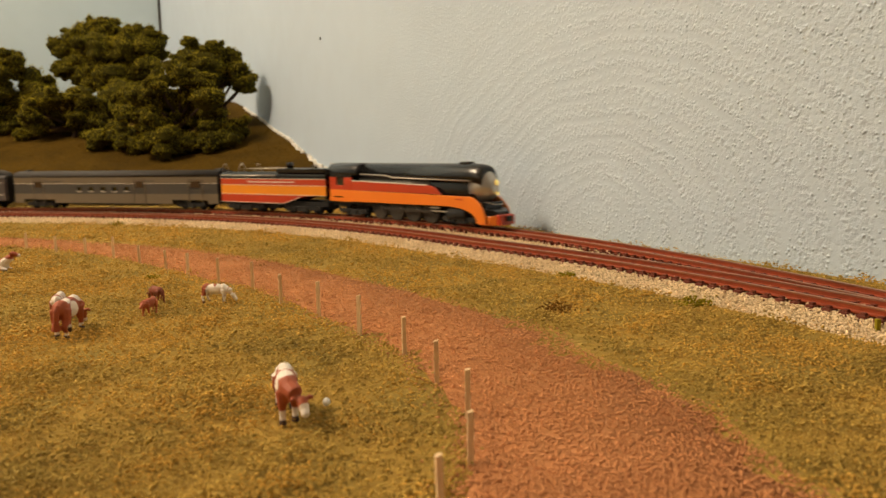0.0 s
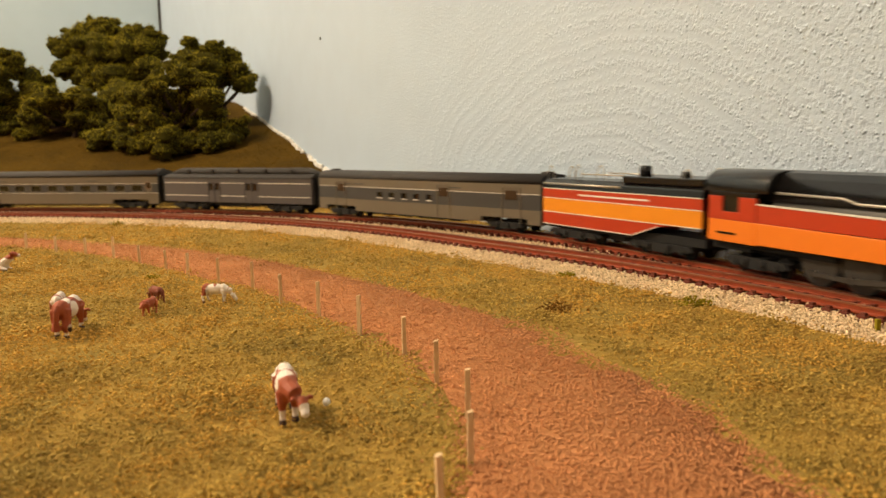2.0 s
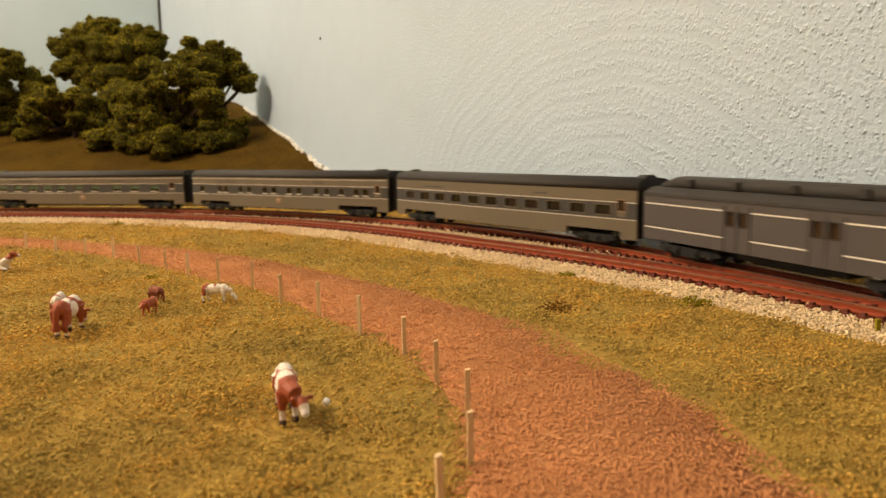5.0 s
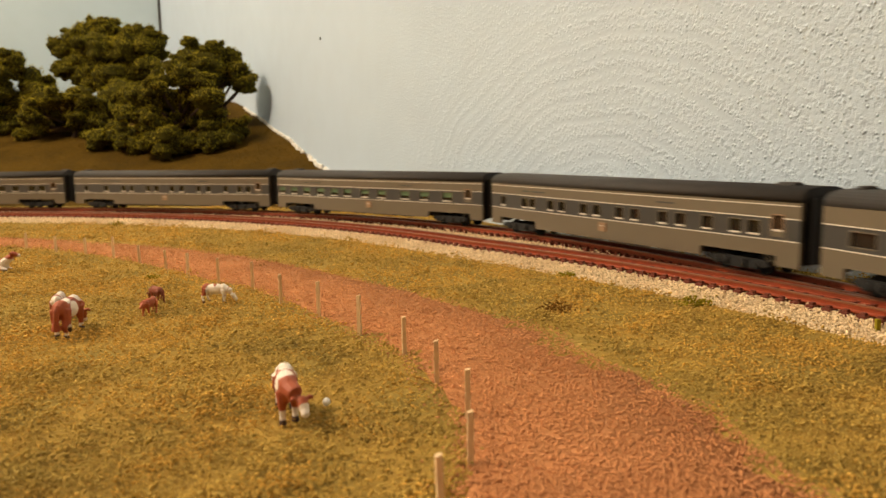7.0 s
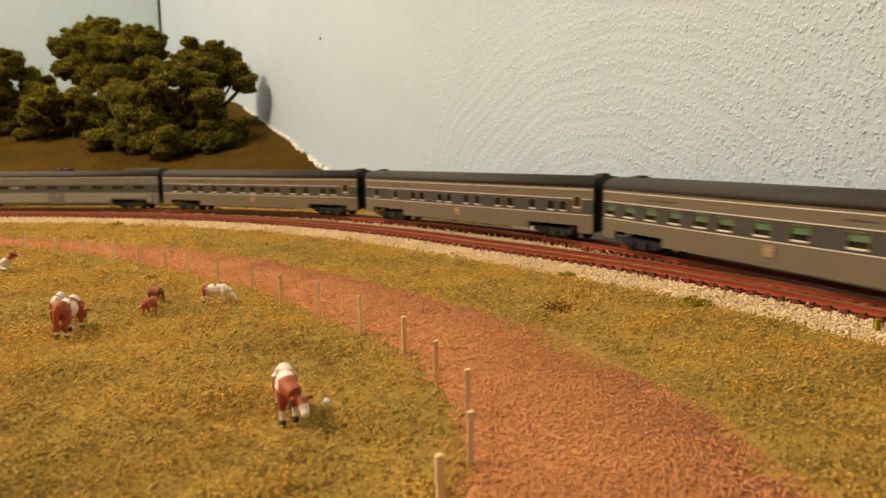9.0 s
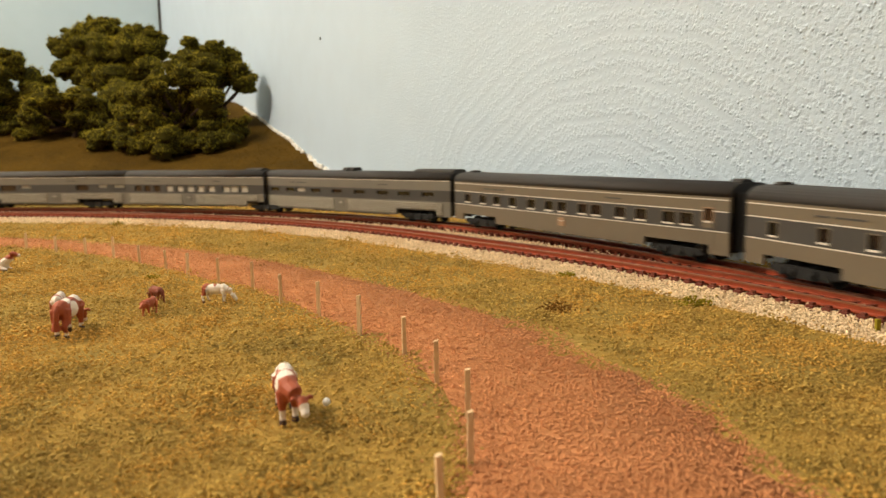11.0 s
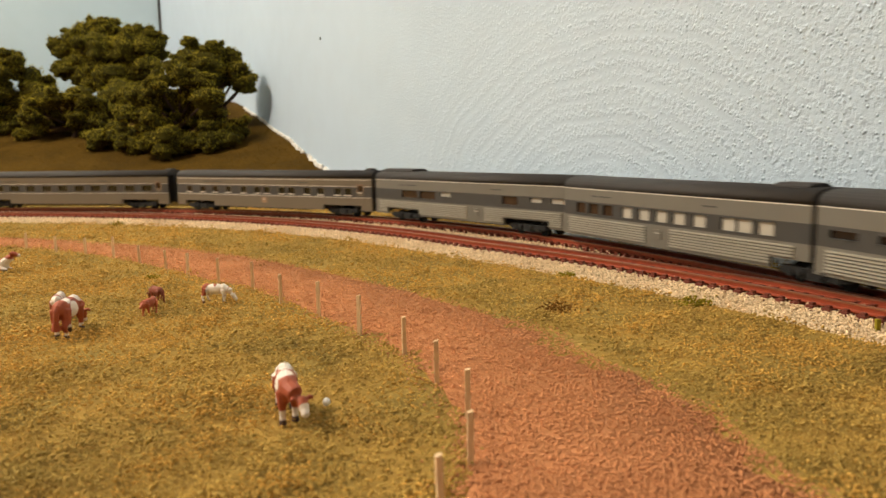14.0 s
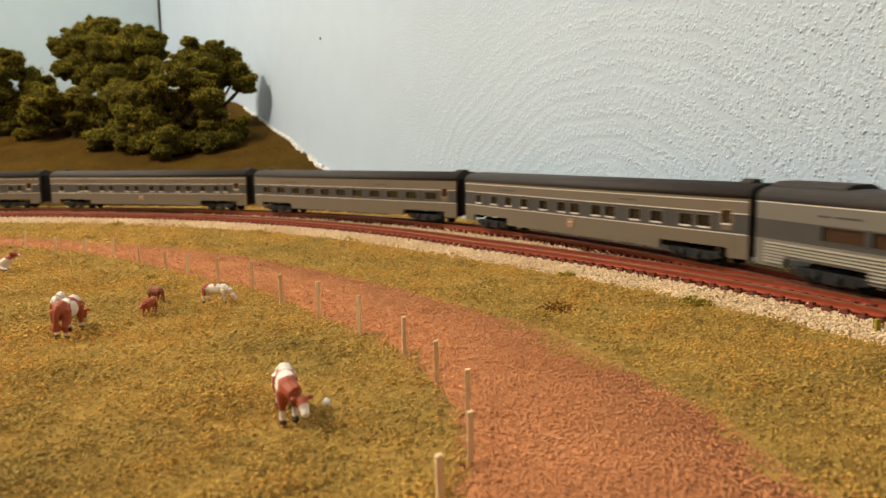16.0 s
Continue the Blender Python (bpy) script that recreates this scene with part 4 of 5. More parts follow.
def side_wall(name, mats, parent, side, x0, x1, z0, z1, holes, slots, cuts=()):
    """One side of a car, pierced by its window openings. holes: (centre, width, bottom, top); slots: (z from, z to, material); cuts: (x from, x to, up to z)."""
    S = Shape(*mats)
    ys = (side * HALF, side * (HALF - 0.0012))
    xs = sorted({x0, x1, *[c - w / 2 for c, w, _, _ in holes], *[c + w / 2 for c, w, _, _ in holes], *[c for cut in cuts for c in cut[:2] if x0 < c < x1]})
    zs = sorted({z0, z1, *[v for _, _, a, b in holes for v in (a, b)], *[c[2] for c in cuts], *[v for s_ in slots for v in s_[:2]]})
    made = {}

    def corner(i, j, k):
        if (i, j, k) not in made:
            made[i, j, k] = len(S.v)
            S.v.append((xs[i], ys[k], zs[j]))
        return made[i, j, k]

    def solid(i, j):
        if not (0 <= i < len(xs) - 1 and 0 <= j < len(zs) - 1):
            return False
        mx, mz = (xs[i] + xs[i + 1]) / 2, (zs[j] + zs[j + 1]) / 2
        return not any(abs(mx - c) < w / 2 and a < mz < b for c, w, a, b in holes) and not any(c[0] < mx < c[1] and mz < c[2] for c in cuts)

    for j in range(len(zs) - 1):
        S.u = next(m for a, b, m in slots if a <= (zs[j] + zs[j + 1]) / 2 <= b)
        for i in range(len(xs) - 1):
            if solid(i, j):
                for k in (0, 1):
                    S.face([corner(i, j, k), corner(i + 1, j, k), corner(i + 1, j + 1, k), corner(i, j + 1, k)])
                for di, dj, e in ((-1, 0, ((i, j), (i, j + 1))), (1, 0, ((i + 1, j), (i + 1, j + 1))), (0, -1, ((i, j), (i + 1, j))), (0, 1, ((i, j + 1), (i + 1, j + 1)))):
                    if not solid(i + di, j + dj):
                        (p, q), (r, t) = e
                        S.face([corner(p, q, 0), corner(r, t, 0), corner(r, t, 1), corner(p, q, 1)])
    part(name, S, parent)


def diaphragm(parent, x, d):
    S = Shape(M_GEAR)
    for k in range(4):
        S.box(x + d * 0.0006 * k, x + d * (0.0006 * k + 0.0004), -0.0064 + 0.0002 * (k % 2), 0.0064 - 0.0002 * (k % 2), 0.0050, 0.0226 - 0.0002 * (k % 2))
    part("diaphragm", S, parent, "black folded end bellows")
    C = Shape(M_GEAR).box(min(x, x + d * 0.005), max(x, x + d * 0.005), -0.0008, 0.0008, 0.0038, 0.0052)
    part("coupler", C, parent)


def coach(length, holes, label, body=None, band=None, glass=None, frame_=None, shade=None, door=0.0, ribs=False, pitch=0.0, roofbits=((0.978, 0.0040, 0.0036, 0.0010), (0.025, 0.0030, 0.0030, 0.0008)), plaque=None, trucks=(-1, 1),
          band_z=(0.0109, 0.0168), skirt=0.0037, lines_=(0.0109, 0.0170, 0.0206), ends=True, doors=(), sills=False, pale=()):
    """A passenger car; holes: window (share of the length from the rear, width, bottom, top)."""
    body, band, glass = body or M_TAUPE, band or M_BAND, glass or M_GLASS
    root = thing("passenger_car", label, "passenger car", "cars of the train")
    h = length / 2 - (0.0050 if ends is True else 0.0010)
    X = lambda f: -h + 2 * h * f
    wins = [(X(f), w, a, b) for f, w, a, b in holes]
    if door:
        wins.append((X(door), 0.0034, 0.0138, 0.0178))
    tp = pitch or (length / 2 - 0.026)
    cuts = [(t * tp - 0.0135, t * tp + 0.0135, 0.0066) for t in trucks]
    slots = ((skirt, band_z[0], 0), (band_z[0], band_z[1], 1), (band_z[1], 0.0215, 0))
    for side in (-1, 1):
        side_wall("side_wall", (body, band), root, side, -h, h, skirt, 0.0215, wins, slots, cuts)
    for e in (-1, 1):
        x0, x1 = sorted((e * h, e * (h - 0.001)))
        part("end_wall", Shape(M_GEAR).box(x0, x1, -HALF + 0.0012, HALF - 0.0012, 0.0045, 0.0215), root)
    part("floor_pan", Shape(M_GEAR).box(-h + 0.001, h - 0.001, -HALF + 0.0012, HALF - 0.0012, 0.0064, 0.0072), root)
    R = Shape(M_ROOF)
    R.prism(roof_profile(0.0215, 0.0256, HALF + 0.0001), -h, h, True)
    r = part("roof", R, root, "dark smooth arched roof")
    for f, ln, wd, ht in roofbits:
        B = Shape(M_ROOF)
        B.prism([(-wd, 0.0240), (-wd * 0.9, 0.0252 + ht * 0.6), (-wd * 0.5, 0.0256 + ht), (wd * 0.5, 0.0256 + ht), (wd * 0.9, 0.0252 + ht * 0.6), (wd, 0.0240)], X(f) - ln / 2, X(f) + ln / 2)
        part("roof_vent", B, r, bevel=0.0002)
    for side in (-1, 1):
        for i, z in enumerate(lines_):
            ya, yb = sorted((side * HALF, side * (HALF + 0.00014)))
            L = Shape(M_LINE)
            edges = sorted([(c - w / 2 - 0.0003, c + w / 2 + 0.0003) for c, w, a, b in wins if a - 0.0004 < z < b + 0.0004])
            x = -h + 0.0004
            for a, b in edges + [(h - 0.0004, h)]:
                if a > x:
                    L.box(x, a, ya, yb, z - 0.00013, z + 0.00013)
                x = max(x, b)
            part("stripe", L, root, "thin pale stripe")
        for i, (c, w, a, b) in enumerate(wins):
            isdoor = door and abs(c - X(door)) < 1e-6
            if sills:
                part("sill", Shape(M_LINE).box(c - w * 0.45, c + w * 0.45, *sorted((side * HALF, side * (HALF + 0.0003))), a - 0.0004, a + 0.0001), root, "small white sill")
            window(root, c, w, a, b, side, M_BROWNGLASS if isdoor else M_PALEGLASS if i in pale else glass, frame_ if not isdoor else M_PLAQUE, None if isdoor else shade)
        if door:
            D = Shape(body)
            ya, yb = sorted((side * HALF, side * (HALF + 0.0001)))
            D.box(X(door) - 0.0027, X(door) - 0.00245, ya, yb, 0.0045, 0.0195).box(X(door) + 0.00245, X(door) + 0.0027, ya, yb, 0.0045, 0.0195)
            D.box(X(door) - 0.0018, X(door) + 0.0018, ya, yb, 0.0118, 0.0134)
            part("vestibule_door", D, root)
        for f, w in doors:
            D = Shape(body, M_BROWNGLASS)
            ya, yb = sorted((side * HALF, side * (HALF + 0.0003)))
            D.box(X(f) - w / 2, X(f) - w / 2 + 0.0004, ya, yb, 0.0045, 0.0200).box(X(f) + w / 2 - 0.0004, X(f) + w / 2, ya, yb, 0.0045, 0.0200)
            D.box(X(f) - w / 2, X(f) + w / 2, ya, yb, 0.0196, 0.0200)
            D.u = 1
            D.box(X(f) - w * 0.32, X(f) + w * 0.32, ya, yb, 0.0146, 0.0186)
            part("baggage_door", D, root, "sliding door with brown window")
        if ribs:
            for i in range(7):
                z = 0.0048 + i * 0.00086
                ya, yb = sorted((side * HALF, side * (HALF + 0.0006)))
                for xa, xb in ((-h + 0.004, X(plaque) - 0.006 if plaque else 0), (X(plaque) + 0.006 if plaque else 0, h - 0.005)):
                    xs = [xa, xb]
                    for ca, cb, cz in cuts:
                        if z < cz + 0.0002:
                            xs = [v for v in xs] + [ca, cb]
                    xs = sorted(v for v in xs if xa <= v <= xb)
                    for a, b in zip(xs, xs[1:]):
                        m = (a + b) / 2
                        if not any(ca < m < cb and z < cz + 0.0002 for ca, cb, cz in cuts):
                            part("flute", Shape(M_FLUTE_LIT).box(a, b, ya, yb, z, z + 0.00046), root, "raised silver-grey flute painted pale as if lit")
        if plaque:
            ya, yb = sorted((side * HALF, side * (HALF + 0.0004)))
            Q = Shape(M_PLAQUE if not ribs else body, M_LINE)
            Q.box(X(plaque) - 0.0019, X(plaque) + 0.0019, ya, yb, 0.0066, 0.0098)
            Q.u = 1
            Q.box(X(plaque) - 0.0012, X(plaque) + 0.0012, min(ya, yb + side * 0.0001), max(yb, yb + side * 0.0001), 0.0084, 0.0089)
            part("emblem_plate", Q, root, "small tan plate")
        ya, yb = sorted((side * HALF, side * (HALF + 0.0001)))
        for a, b in ((0.16, 0.19), (0.20, 0.26), (0.66, 0.71)):
            part("lettering_bar", Shape(M_BAND).box(X(a), X(b), ya, yb, 0.0186, 0.0191), root)
    U = Shape(M_GEAR)
    for f, ln in ((0.33, 0.016), (0.44, 0.010), (0.56, 0.020), (0.67, 0.008)):
        U.box(X(f) - ln / 2, X(f) + ln / 2, -0.0070, 0.0070, 0.0030, 0.0064)
    U.box(-h * 0.6, h * 0.6, -0.0015, 0.0015, 0.0034, 0.0064)
    part("underframe", U, root, "dark boxes under the floor")
    for e in (1, -1) if ends is True else ends:
        diaphragm(root, e * h, e)
    return root, [truck(root, t * tp) for t in trucks], tp


def even(n, f0, f1, w, a=0.0122, b=0.0158, skip=()):
    return [(f0 + (f1 - f0) * i / (n - 1), w, a, b) for i in range(n) if i not in skip]


def heavyweight(length):
    """A short baggage car with a clerestory roof and two wide doors."""
    root = thing("baggage_car", "blue-grey short baggage car with clerestory roof and two pale stripes", "baggage car", "cars of the train")
    h = length / 2 - 0.0028
    X = lambda f: -h + 2 * h * f
    for side in (-1, 1):
        side_wall("side_wall", (M_BLUEGREY,), root, side, -h, h, 0.0058, 0.0205, [(X(f), 0.0030, 0.0135, 0.0175) for f in (0.345, 0.387, 0.601, 0.643)], ((0.0058, 0.0205, 0),))
    for e in (-1, 1):
        x0, x1 = sorted((e * h, e * (h - 0.001)))
        part("end_wall", Shape(M_BLUEGREY).box(x0, x1, -HALF + 0.0012, HALF - 0.0012, 0.0058, 0.0205), root)
    part("floor_pan", Shape(M_GEAR).box(-h + 0.001, h - 0.001, -HALF + 0.0012, HALF - 0.0012, 0.0060, 0.0066), root)
    R = Shape(M_ROOF)
    R.prism([(HALF + 0.0003, 0.0205), (HALF + 0.0001, 0.0214), (0.0055, 0.0232), (-0.0055, 0.0232), (-HALF - 0.0001, 0.0214), (-HALF - 0.0003, 0.0205)], -h, h)
    k = [(0.0048, 0), (0.0046, 0.0030), (0.003, 0.0038), (0, 0.0041), (-0.003, 0.0038), (-0.0046, 0.0030), (-0.0048, 0)]
    n0 = len(R.v)
    R.prism(k, 0, 0, True, scales=((-h + 0.001, 0.8, 0.05), (-h + 0.004, 0.95, 0.6), (-h + 0.009, 1, 1), (h - 0.009, 1, 1), (h - 0.004, 0.95, 0.6), (h - 0.001, 0.8, 0.05)))
    R.v[n0:] = [(a, b, c + 0.0228) for a, b, c in R.v[n0:]]
    r = part("roof", R, root, "dark roof with raised rounded clerestory")
    for f in (0.15, 0.32, 0.5, 0.68, 0.85):
        part("roof_vent", Shape(M_ROOF).box(X(f) - 0.0014, X(f) + 0.0014, -0.0057, -0.0043, 0.0236, 0.0262).box(X(f) - 0.0014, X(f) + 0.0014, 0.0043, 0.0057, 0.0236, 0.0262), r, bevel=0.0003)
    for side in (-1, 1):
        for z in (0.0098, 0.0178):
            ya, yb = sorted((side * HALF, side * (HALF + 0.00016)))
            L = Shape(M_LINE)
            for a, b in ((0.01, 0.318), (0.414, 0.574), (0.670, 0.99)):
                L.box(X(a), X(b), ya, yb, z - 0.0002, z + 0.0002)
            part("stripe", L, root, "thin pale stripe")
        for f in (0.345, 0.387, 0.601, 0.643):
            window(root, X(f), 0.0030, 0.0135, 0.0175, side, M_BROWNGLASS, M_ROOF)
        for f in (0.366, 0.622):
            ya, yb = sorted((side * HALF, side * (HALF + 0.0003)))
            D = Shape(M_BLUEGREY)
            for q in (-0.0052, 0, 0.0052):
                D.box(X(f) + q - 0.00025, X(f) + q + 0.00025, ya, yb, 0.0060, 0.0195)
            part("baggage_door", D, root, "paired wide door")
    U = Shape(M_GEAR)
    for f, ln in ((0.40, 0.012), (0.52, 0.018), (0.63, 0.008)):
        U.box(X(f) - ln / 2, X(f) + ln / 2, -0.0068, 0.0068, 0.0036, 0.0060)
    for w in (-1, 1):
        U.tube(((-h * 0.45, w * 0.006, 0.006), (-h * 0.2, w * 0.006, 0.0032), (h * 0.2, w * 0.006, 0.0032), (h * 0.45, w * 0.006, 0.006)), 0.0003, 5)
    part("underframe", U, root, "dark truss rods and boxes under the floor")
    diaphragm(root, h, 1)
    diaphragm(root, -h, -1)
    tp = length / 2 - 0.024
    return root, [truck(root, t * tp, 3, 0.020) for t in (-1, 1)], tp


def taller(root, base, factor):
    """Raise all of a vehicle that lies above base."""
    for me in {o.data for o in root.children_recursive if o.type == "MESH"}:
        for v in me.vertices:
            if v.co.z > base:
                v.co.z = base + (v.co.z - base) * factor


def tender(length):
    root = thing("tender", "red and orange striped steam engine tender with black top", "tender", "cars of the train")
    h = length / 2 - 0.0018
    S = Shape(M_RED, M_YELLOWORANGE, M_LINE, M_BLACK)
    xa = h * 0.25                                  # the apron sweeps up towards the front
    for side in (-1, 1):
        y0, y1 = sorted((side * HALF, side * (HALF - 0.001)))
        S.u = 0
        S.box(-h, h, y0, y1, 0.0168, 0.0205)
        low = [(-h, 0.0062), (xa, 0.0062), (xa + 0.006, 0.0080), (xa + 0.013, 0.0102), (xa + 0.020, 0.0112), (-h, 0.0112)]
        S.plate(low, y0, y1)
        S.u = 1
        S.box(-h, h, y0, y1, 0.0112, 0.0168)
        ys = sorted((side * HALF, side * (HALF + 0.00012)))
        for z in (0.0112, 0.0168, 0.0206):
            part("stripe", Shape(M_LINE).box(-h, h, *ys, z - 0.00014, z + 0.00014), root, "thin pale stripe")
        part("stripe", Shape(M_LINE).plate([(-h, 0.0061), (xa, 0.0061), (xa + 0.006, 0.0079), (xa + 0.013, 0.0101), (xa + 0.013, 0.0104), (xa + 0.006, 0.0082), (xa, 0.0064), (-h, 0.0064)],
                                           side * HALF, side * (HALF + 0.00012)), root, "thin pale stripe")
    S.u = 3
    S.box(-h, -h + 0.001, -HALF + 0.001, HALF - 0.001, 0.006, 0.0205).box(h - 0.001, h, -HALF + 0.001, HALF - 0.001, 0.009, 0.0205)
    part("body", S, root, "red and orange tank sides with pale lines")
    T = Shape(M_BLACK)
    T.prism([(-HALF, 0.0205), (-HALF * 0.97, 0.0222), (-HALF * 0.75, 0.0232), (HALF * 0.75, 0.0232), (HALF * 0.97, 0.0222), (HALF, 0.0205)], -h, h)
    T.box(h * 0.10, h * 0.98, -HALF * 0.90, HALF * 0.90, 0.0230, 0.0246)
    top = part("tank_top", T, root, "black tank top and oil bunker", bevel=0.0003)
    part("hatch", Shape(M_BLACK).lathe((h * 0.22, -0.002, 0.0244), "z", ((0, 0.0022), (0.0022, 0.0022), (0.0026, 0.0016)), 14), top)
    part("hatch", Shape(M_BLACK).lathe((h * 0.62, 0, 0.0244), "z", ((0, 0.0017), (0.0014, 0.0015)), 14), top)
    rail = Shape(M_ROD)
    for x in (-h * 0.95, -h * 0.62, h * 0.8):
        for w in (-1, 1):
            rail.tube([(x + 0.0022 * math.cos(a), w * 0.007, 0.0228 + 0.0038 * math.sin(a)) for a in (0, 0.6, 1.2, 1.9, 2.5, math.pi)], 0.00022, 5)
    part("handrail", rail, top, "thin bright handrails")
    rail = Shape(M_ROD)
    for w in (-1, 1):
        rail.tube(((-h * 0.5, w * 0.0068, 0.0246), (h * 0.1, w * 0.0068, 0.0246)), 0.0002, 5)
        rail.tube(((-h, w * (HALF * 0.98), 0.0219), (h * 0.1, w * (HALF * 0.98), 0.0219)), 0.0003, 5)
    part("handrail", rail, top, "thin bright handrails")
    part("number_bar", Shape(M_LINE).box(-h * 0.45, h * 0.45, -HALF - 0.0001, -HALF, 0.0184, 0.0190).box(-h * 0.45, h * 0.45, HALF, HALF + 0.0001, 0.0184, 0.0190), root)
    part("underframe", Shape(M_GEAR).box(-h + 0.001, h, -0.0072, 0.0072, 0.0048, 0.0075).box(-h * 0.1, h * 0.1, -0.0066, 0.0066, 0.0030, 0.0050), root)
    part("coupler", Shape(M_GEAR).box(-h - 0.005, -h, -0.0008, 0.0008, 0.0038, 0.0052), root)
    tp = length / 2 - 0.021
    taller(root, 0.0207, 1.5)
    return root, [truck(root, t * tp, 3, 0.022) for t in (-1, 1)], tp


def locomotive(length):
    """A streamlined steam engine: skyline casing, silver smokebox front, orange and red skirts, four driven axles."""
    root = thing("steam_locomotive", "streamlined black, orange and red steam locomotive with silver nose", "locomotive", "cars of the train")
    h = length / 2
    f, b = h - 0.004, -h + 0.002
    # boiler and smokebox
    B = Shape(M_BLACK)
    B.lathe((0, 0, 0.0165), "x", ((b + 0.024, 0.0074), (b + 0.045, 0.0074), (f - 0.030, 0.0068), (f - 0.017, 0.0066), (f - 0.0155, 0.0062)), 28)
    boiler = part("boiler", B, root, "black boiler")
    nose = part("smokebox_front", Shape(M_SILVER).lathe((f - 0.0150, 0, 0.0178), "x", ((-0.0045, 0.0069), (0, 0.0067), (0.0022, 0.0059), (0.0045, 0.0043), (0.0060, 0.0026), (0.0066, 0.0010)), 24), boiler, "silver domed smokebox front")
    part("headlamp", Shape(M_SILVER, M_LIGHT).lathe((f - 0.0093, 0, 0.0198), "x", ((-0.003, 0.0014), (0.0012, 0.0014)), 16), nose)
    for z, r in ((0.0198, 0.0010), (0.0160, 0.0008)):
        part("lamp_lens", Shape(M_LIGHT).lathe((f - 0.0080 if z > 0.017 else f - 0.0076, 0, z), "x", ((0, r), (0.0004, r * 0.8)), 16), nose, "glowing yellow lens")
    band = Shape(M_JACKET)
    band.lathe((0, 0, 0.0165), "x", ((b + 0.024, 0.0077), (b + 0.050, 0.0077), (f - 0.046, 0.0074)), 28)
    part("jacket", band, boiler, "grey bright boiler jacket")
    # skyline casing along the top
    C = Shape(M_BLACK)
    prof = [(-0.0074, 0.0200), (-0.0068, 0.0226), (-0.0054, 0.0246), (-0.0036, 0.0258), (0, 0.0262), (0.0036, 0.0258), (0.0054, 0.0246), (0.0068, 0.0226), (0.0074, 0.0200)]
    C.prism(prof, 0, 0, True, scales=((b + 0.022, 1, 1), (f - 0.030, 1, 1.0), (f - 0.022, 1.0, 1.0), (f - 0.017, 0.98, 0.995), (f - 0.0135, 0.90, 0.97), (f - 0.0125, 0.80, 0.94)))
    part("skyline_casing", C, boiler, "black smooth skyline casing")
    part("stack_lip", Shape(M_BLACK).box(f - 0.030, f - 0.024, -0.0022, 0.0022, 0.0258, 0.0268), boiler, bevel=0.0003)
    for w in (-1, 1):
        part("handrail", Shape(M_ROD).tube(((b + 0.026, w * 0.0077, 0.0218), (b + 0.048, w * 0.0077, 0.0216), (b + 0.052, w * 0.0077, 0.0208), (f - 0.018, w * 0.0076, 0.0204)), 0.00028, 6), boiler, "bright thin handrail")
    # cab
    K = Shape(M_BLACK, M_ORANGE, M_RED)
    for side in (-1, 1):
        y0, y1 = sorted((side * HALF, side * (HALF - 0.001)))
        K.u = 1
        K.box(b, b + 0.020, y0, y1, 0.0085, 0.0150)
        K.u = 2
        K.box(b, b + 0.006, y0, y1, 0.0150, 0.0205).box(b + 0.013, b + 0.020, y0, y1, 0.0150, 0.0205).box(b + 0.006, b + 0.013, y0, y1, 0.0150, 0.0172)
        K.u = 0
        K.box(b, b + 0.020, y0, y1, 0.0205, 0.0215)
    K.u = 0
    K.box(b + 0.019, b + 0.020, -HALF + 0.001, HALF - 0.001, 0.009, 0.0215)
    K.prism(roof_profile(0.0215, 0.0262, HALF), b - 0.002, b + 0.024, True)
    cab = part("cab", K, root, "orange and red cab with black roof", bevel=0.00015)
    for side in (-1, 1):
        y0, y1 = sorted((side * (HALF - 0.0008), side * (HALF - 0.0005)))
        part("cab_window", Shape(M_GLASS).box(b + 0.006, b + 0.013, y0, y1, 0.0172, 0.0205), cab)
        part("number_bar", Shape(M_BLACK).box(b + 0.004, b + 0.012, *sorted((side * HALF, side * (HALF + 0.0002))), 0.0108, 0.0114), cab)
    # skirts: red strip above, orange strip that sweeps down to the pilot
    c = b + 0.020
    for side in (-1, 1):
        ya, yb = side * (HALF - 0.0003), side * (HALF - 0.0012)
        part("red_skirt", Shape(M_RED).plate([(c, 0.0150), (f - 0.036, 0.0150), (f - 0.040, 0.0178), (f - 0.044, 0.0184), (c, 0.0192)], ya, yb), root, "red side strip", bevel=0.0002)
        arc = []
        for i in range(9):                        # outer edge, over the cylinder and down
            a = i / 8 * math.pi / 2
            arc.append((f - 0.0170 + 0.0100 * math.sin(a) ** 1.3, 0.0022 + 0.0124 * math.cos(a) ** 0.9))
        inner = []
        for i in range(9):
            a = i / 8 * math.pi / 2
            inner.append((f - 0.0330 + 0.0205 * math.sin(a), 0.0022 + 0.0073 * math.cos(a) ** 0.8))
        part("orange_skirt", Shape(M_ORANGE).plate([(c, 0.0088), (c, 0.0150)] + arc + inner[::-1], ya + side * 0.0002, yb), root, "orange side strip sweeping down", bevel=0.0002)
        part("pale_line", Shape(M_LINE).plate([(c, 0.0191), (f - 0.046, 0.0184), (f - 0.046, 0.0187), (c, 0.0194)], ya + side * 0.0002, yb), root)
        part("number_bar", Shape(M_RED).box(f - 0.0255, f - 0.0215, *sorted((ya + side * 0.0002, ya + side * 0.0005)), 0.0128, 0.0134), root)
    # pilot: stepped black front over a red and orange prow
    P = Shape(M_ORANGE, M_RED, M_BLACK)
    P.prism([(-HALF + 0.0008, 0.0015), (-HALF + 0.0008, 0.0060), (HALF - 0.0008, 0.0060), (HALF - 0.0008, 0.0015)], 0, 0, scales=((f - 0.012, 1, 1), (f - 0.006, 0.85, 0.98), (f - 0.003, 0.55, 0.95), (f - 0.002, 0.3, 0.9)))
    P.u = 1
    P.box(f - 0.0048, f - 0.0014, -0.0052, 0.0052, 0.0018, 0.0064)
    P.u = 2
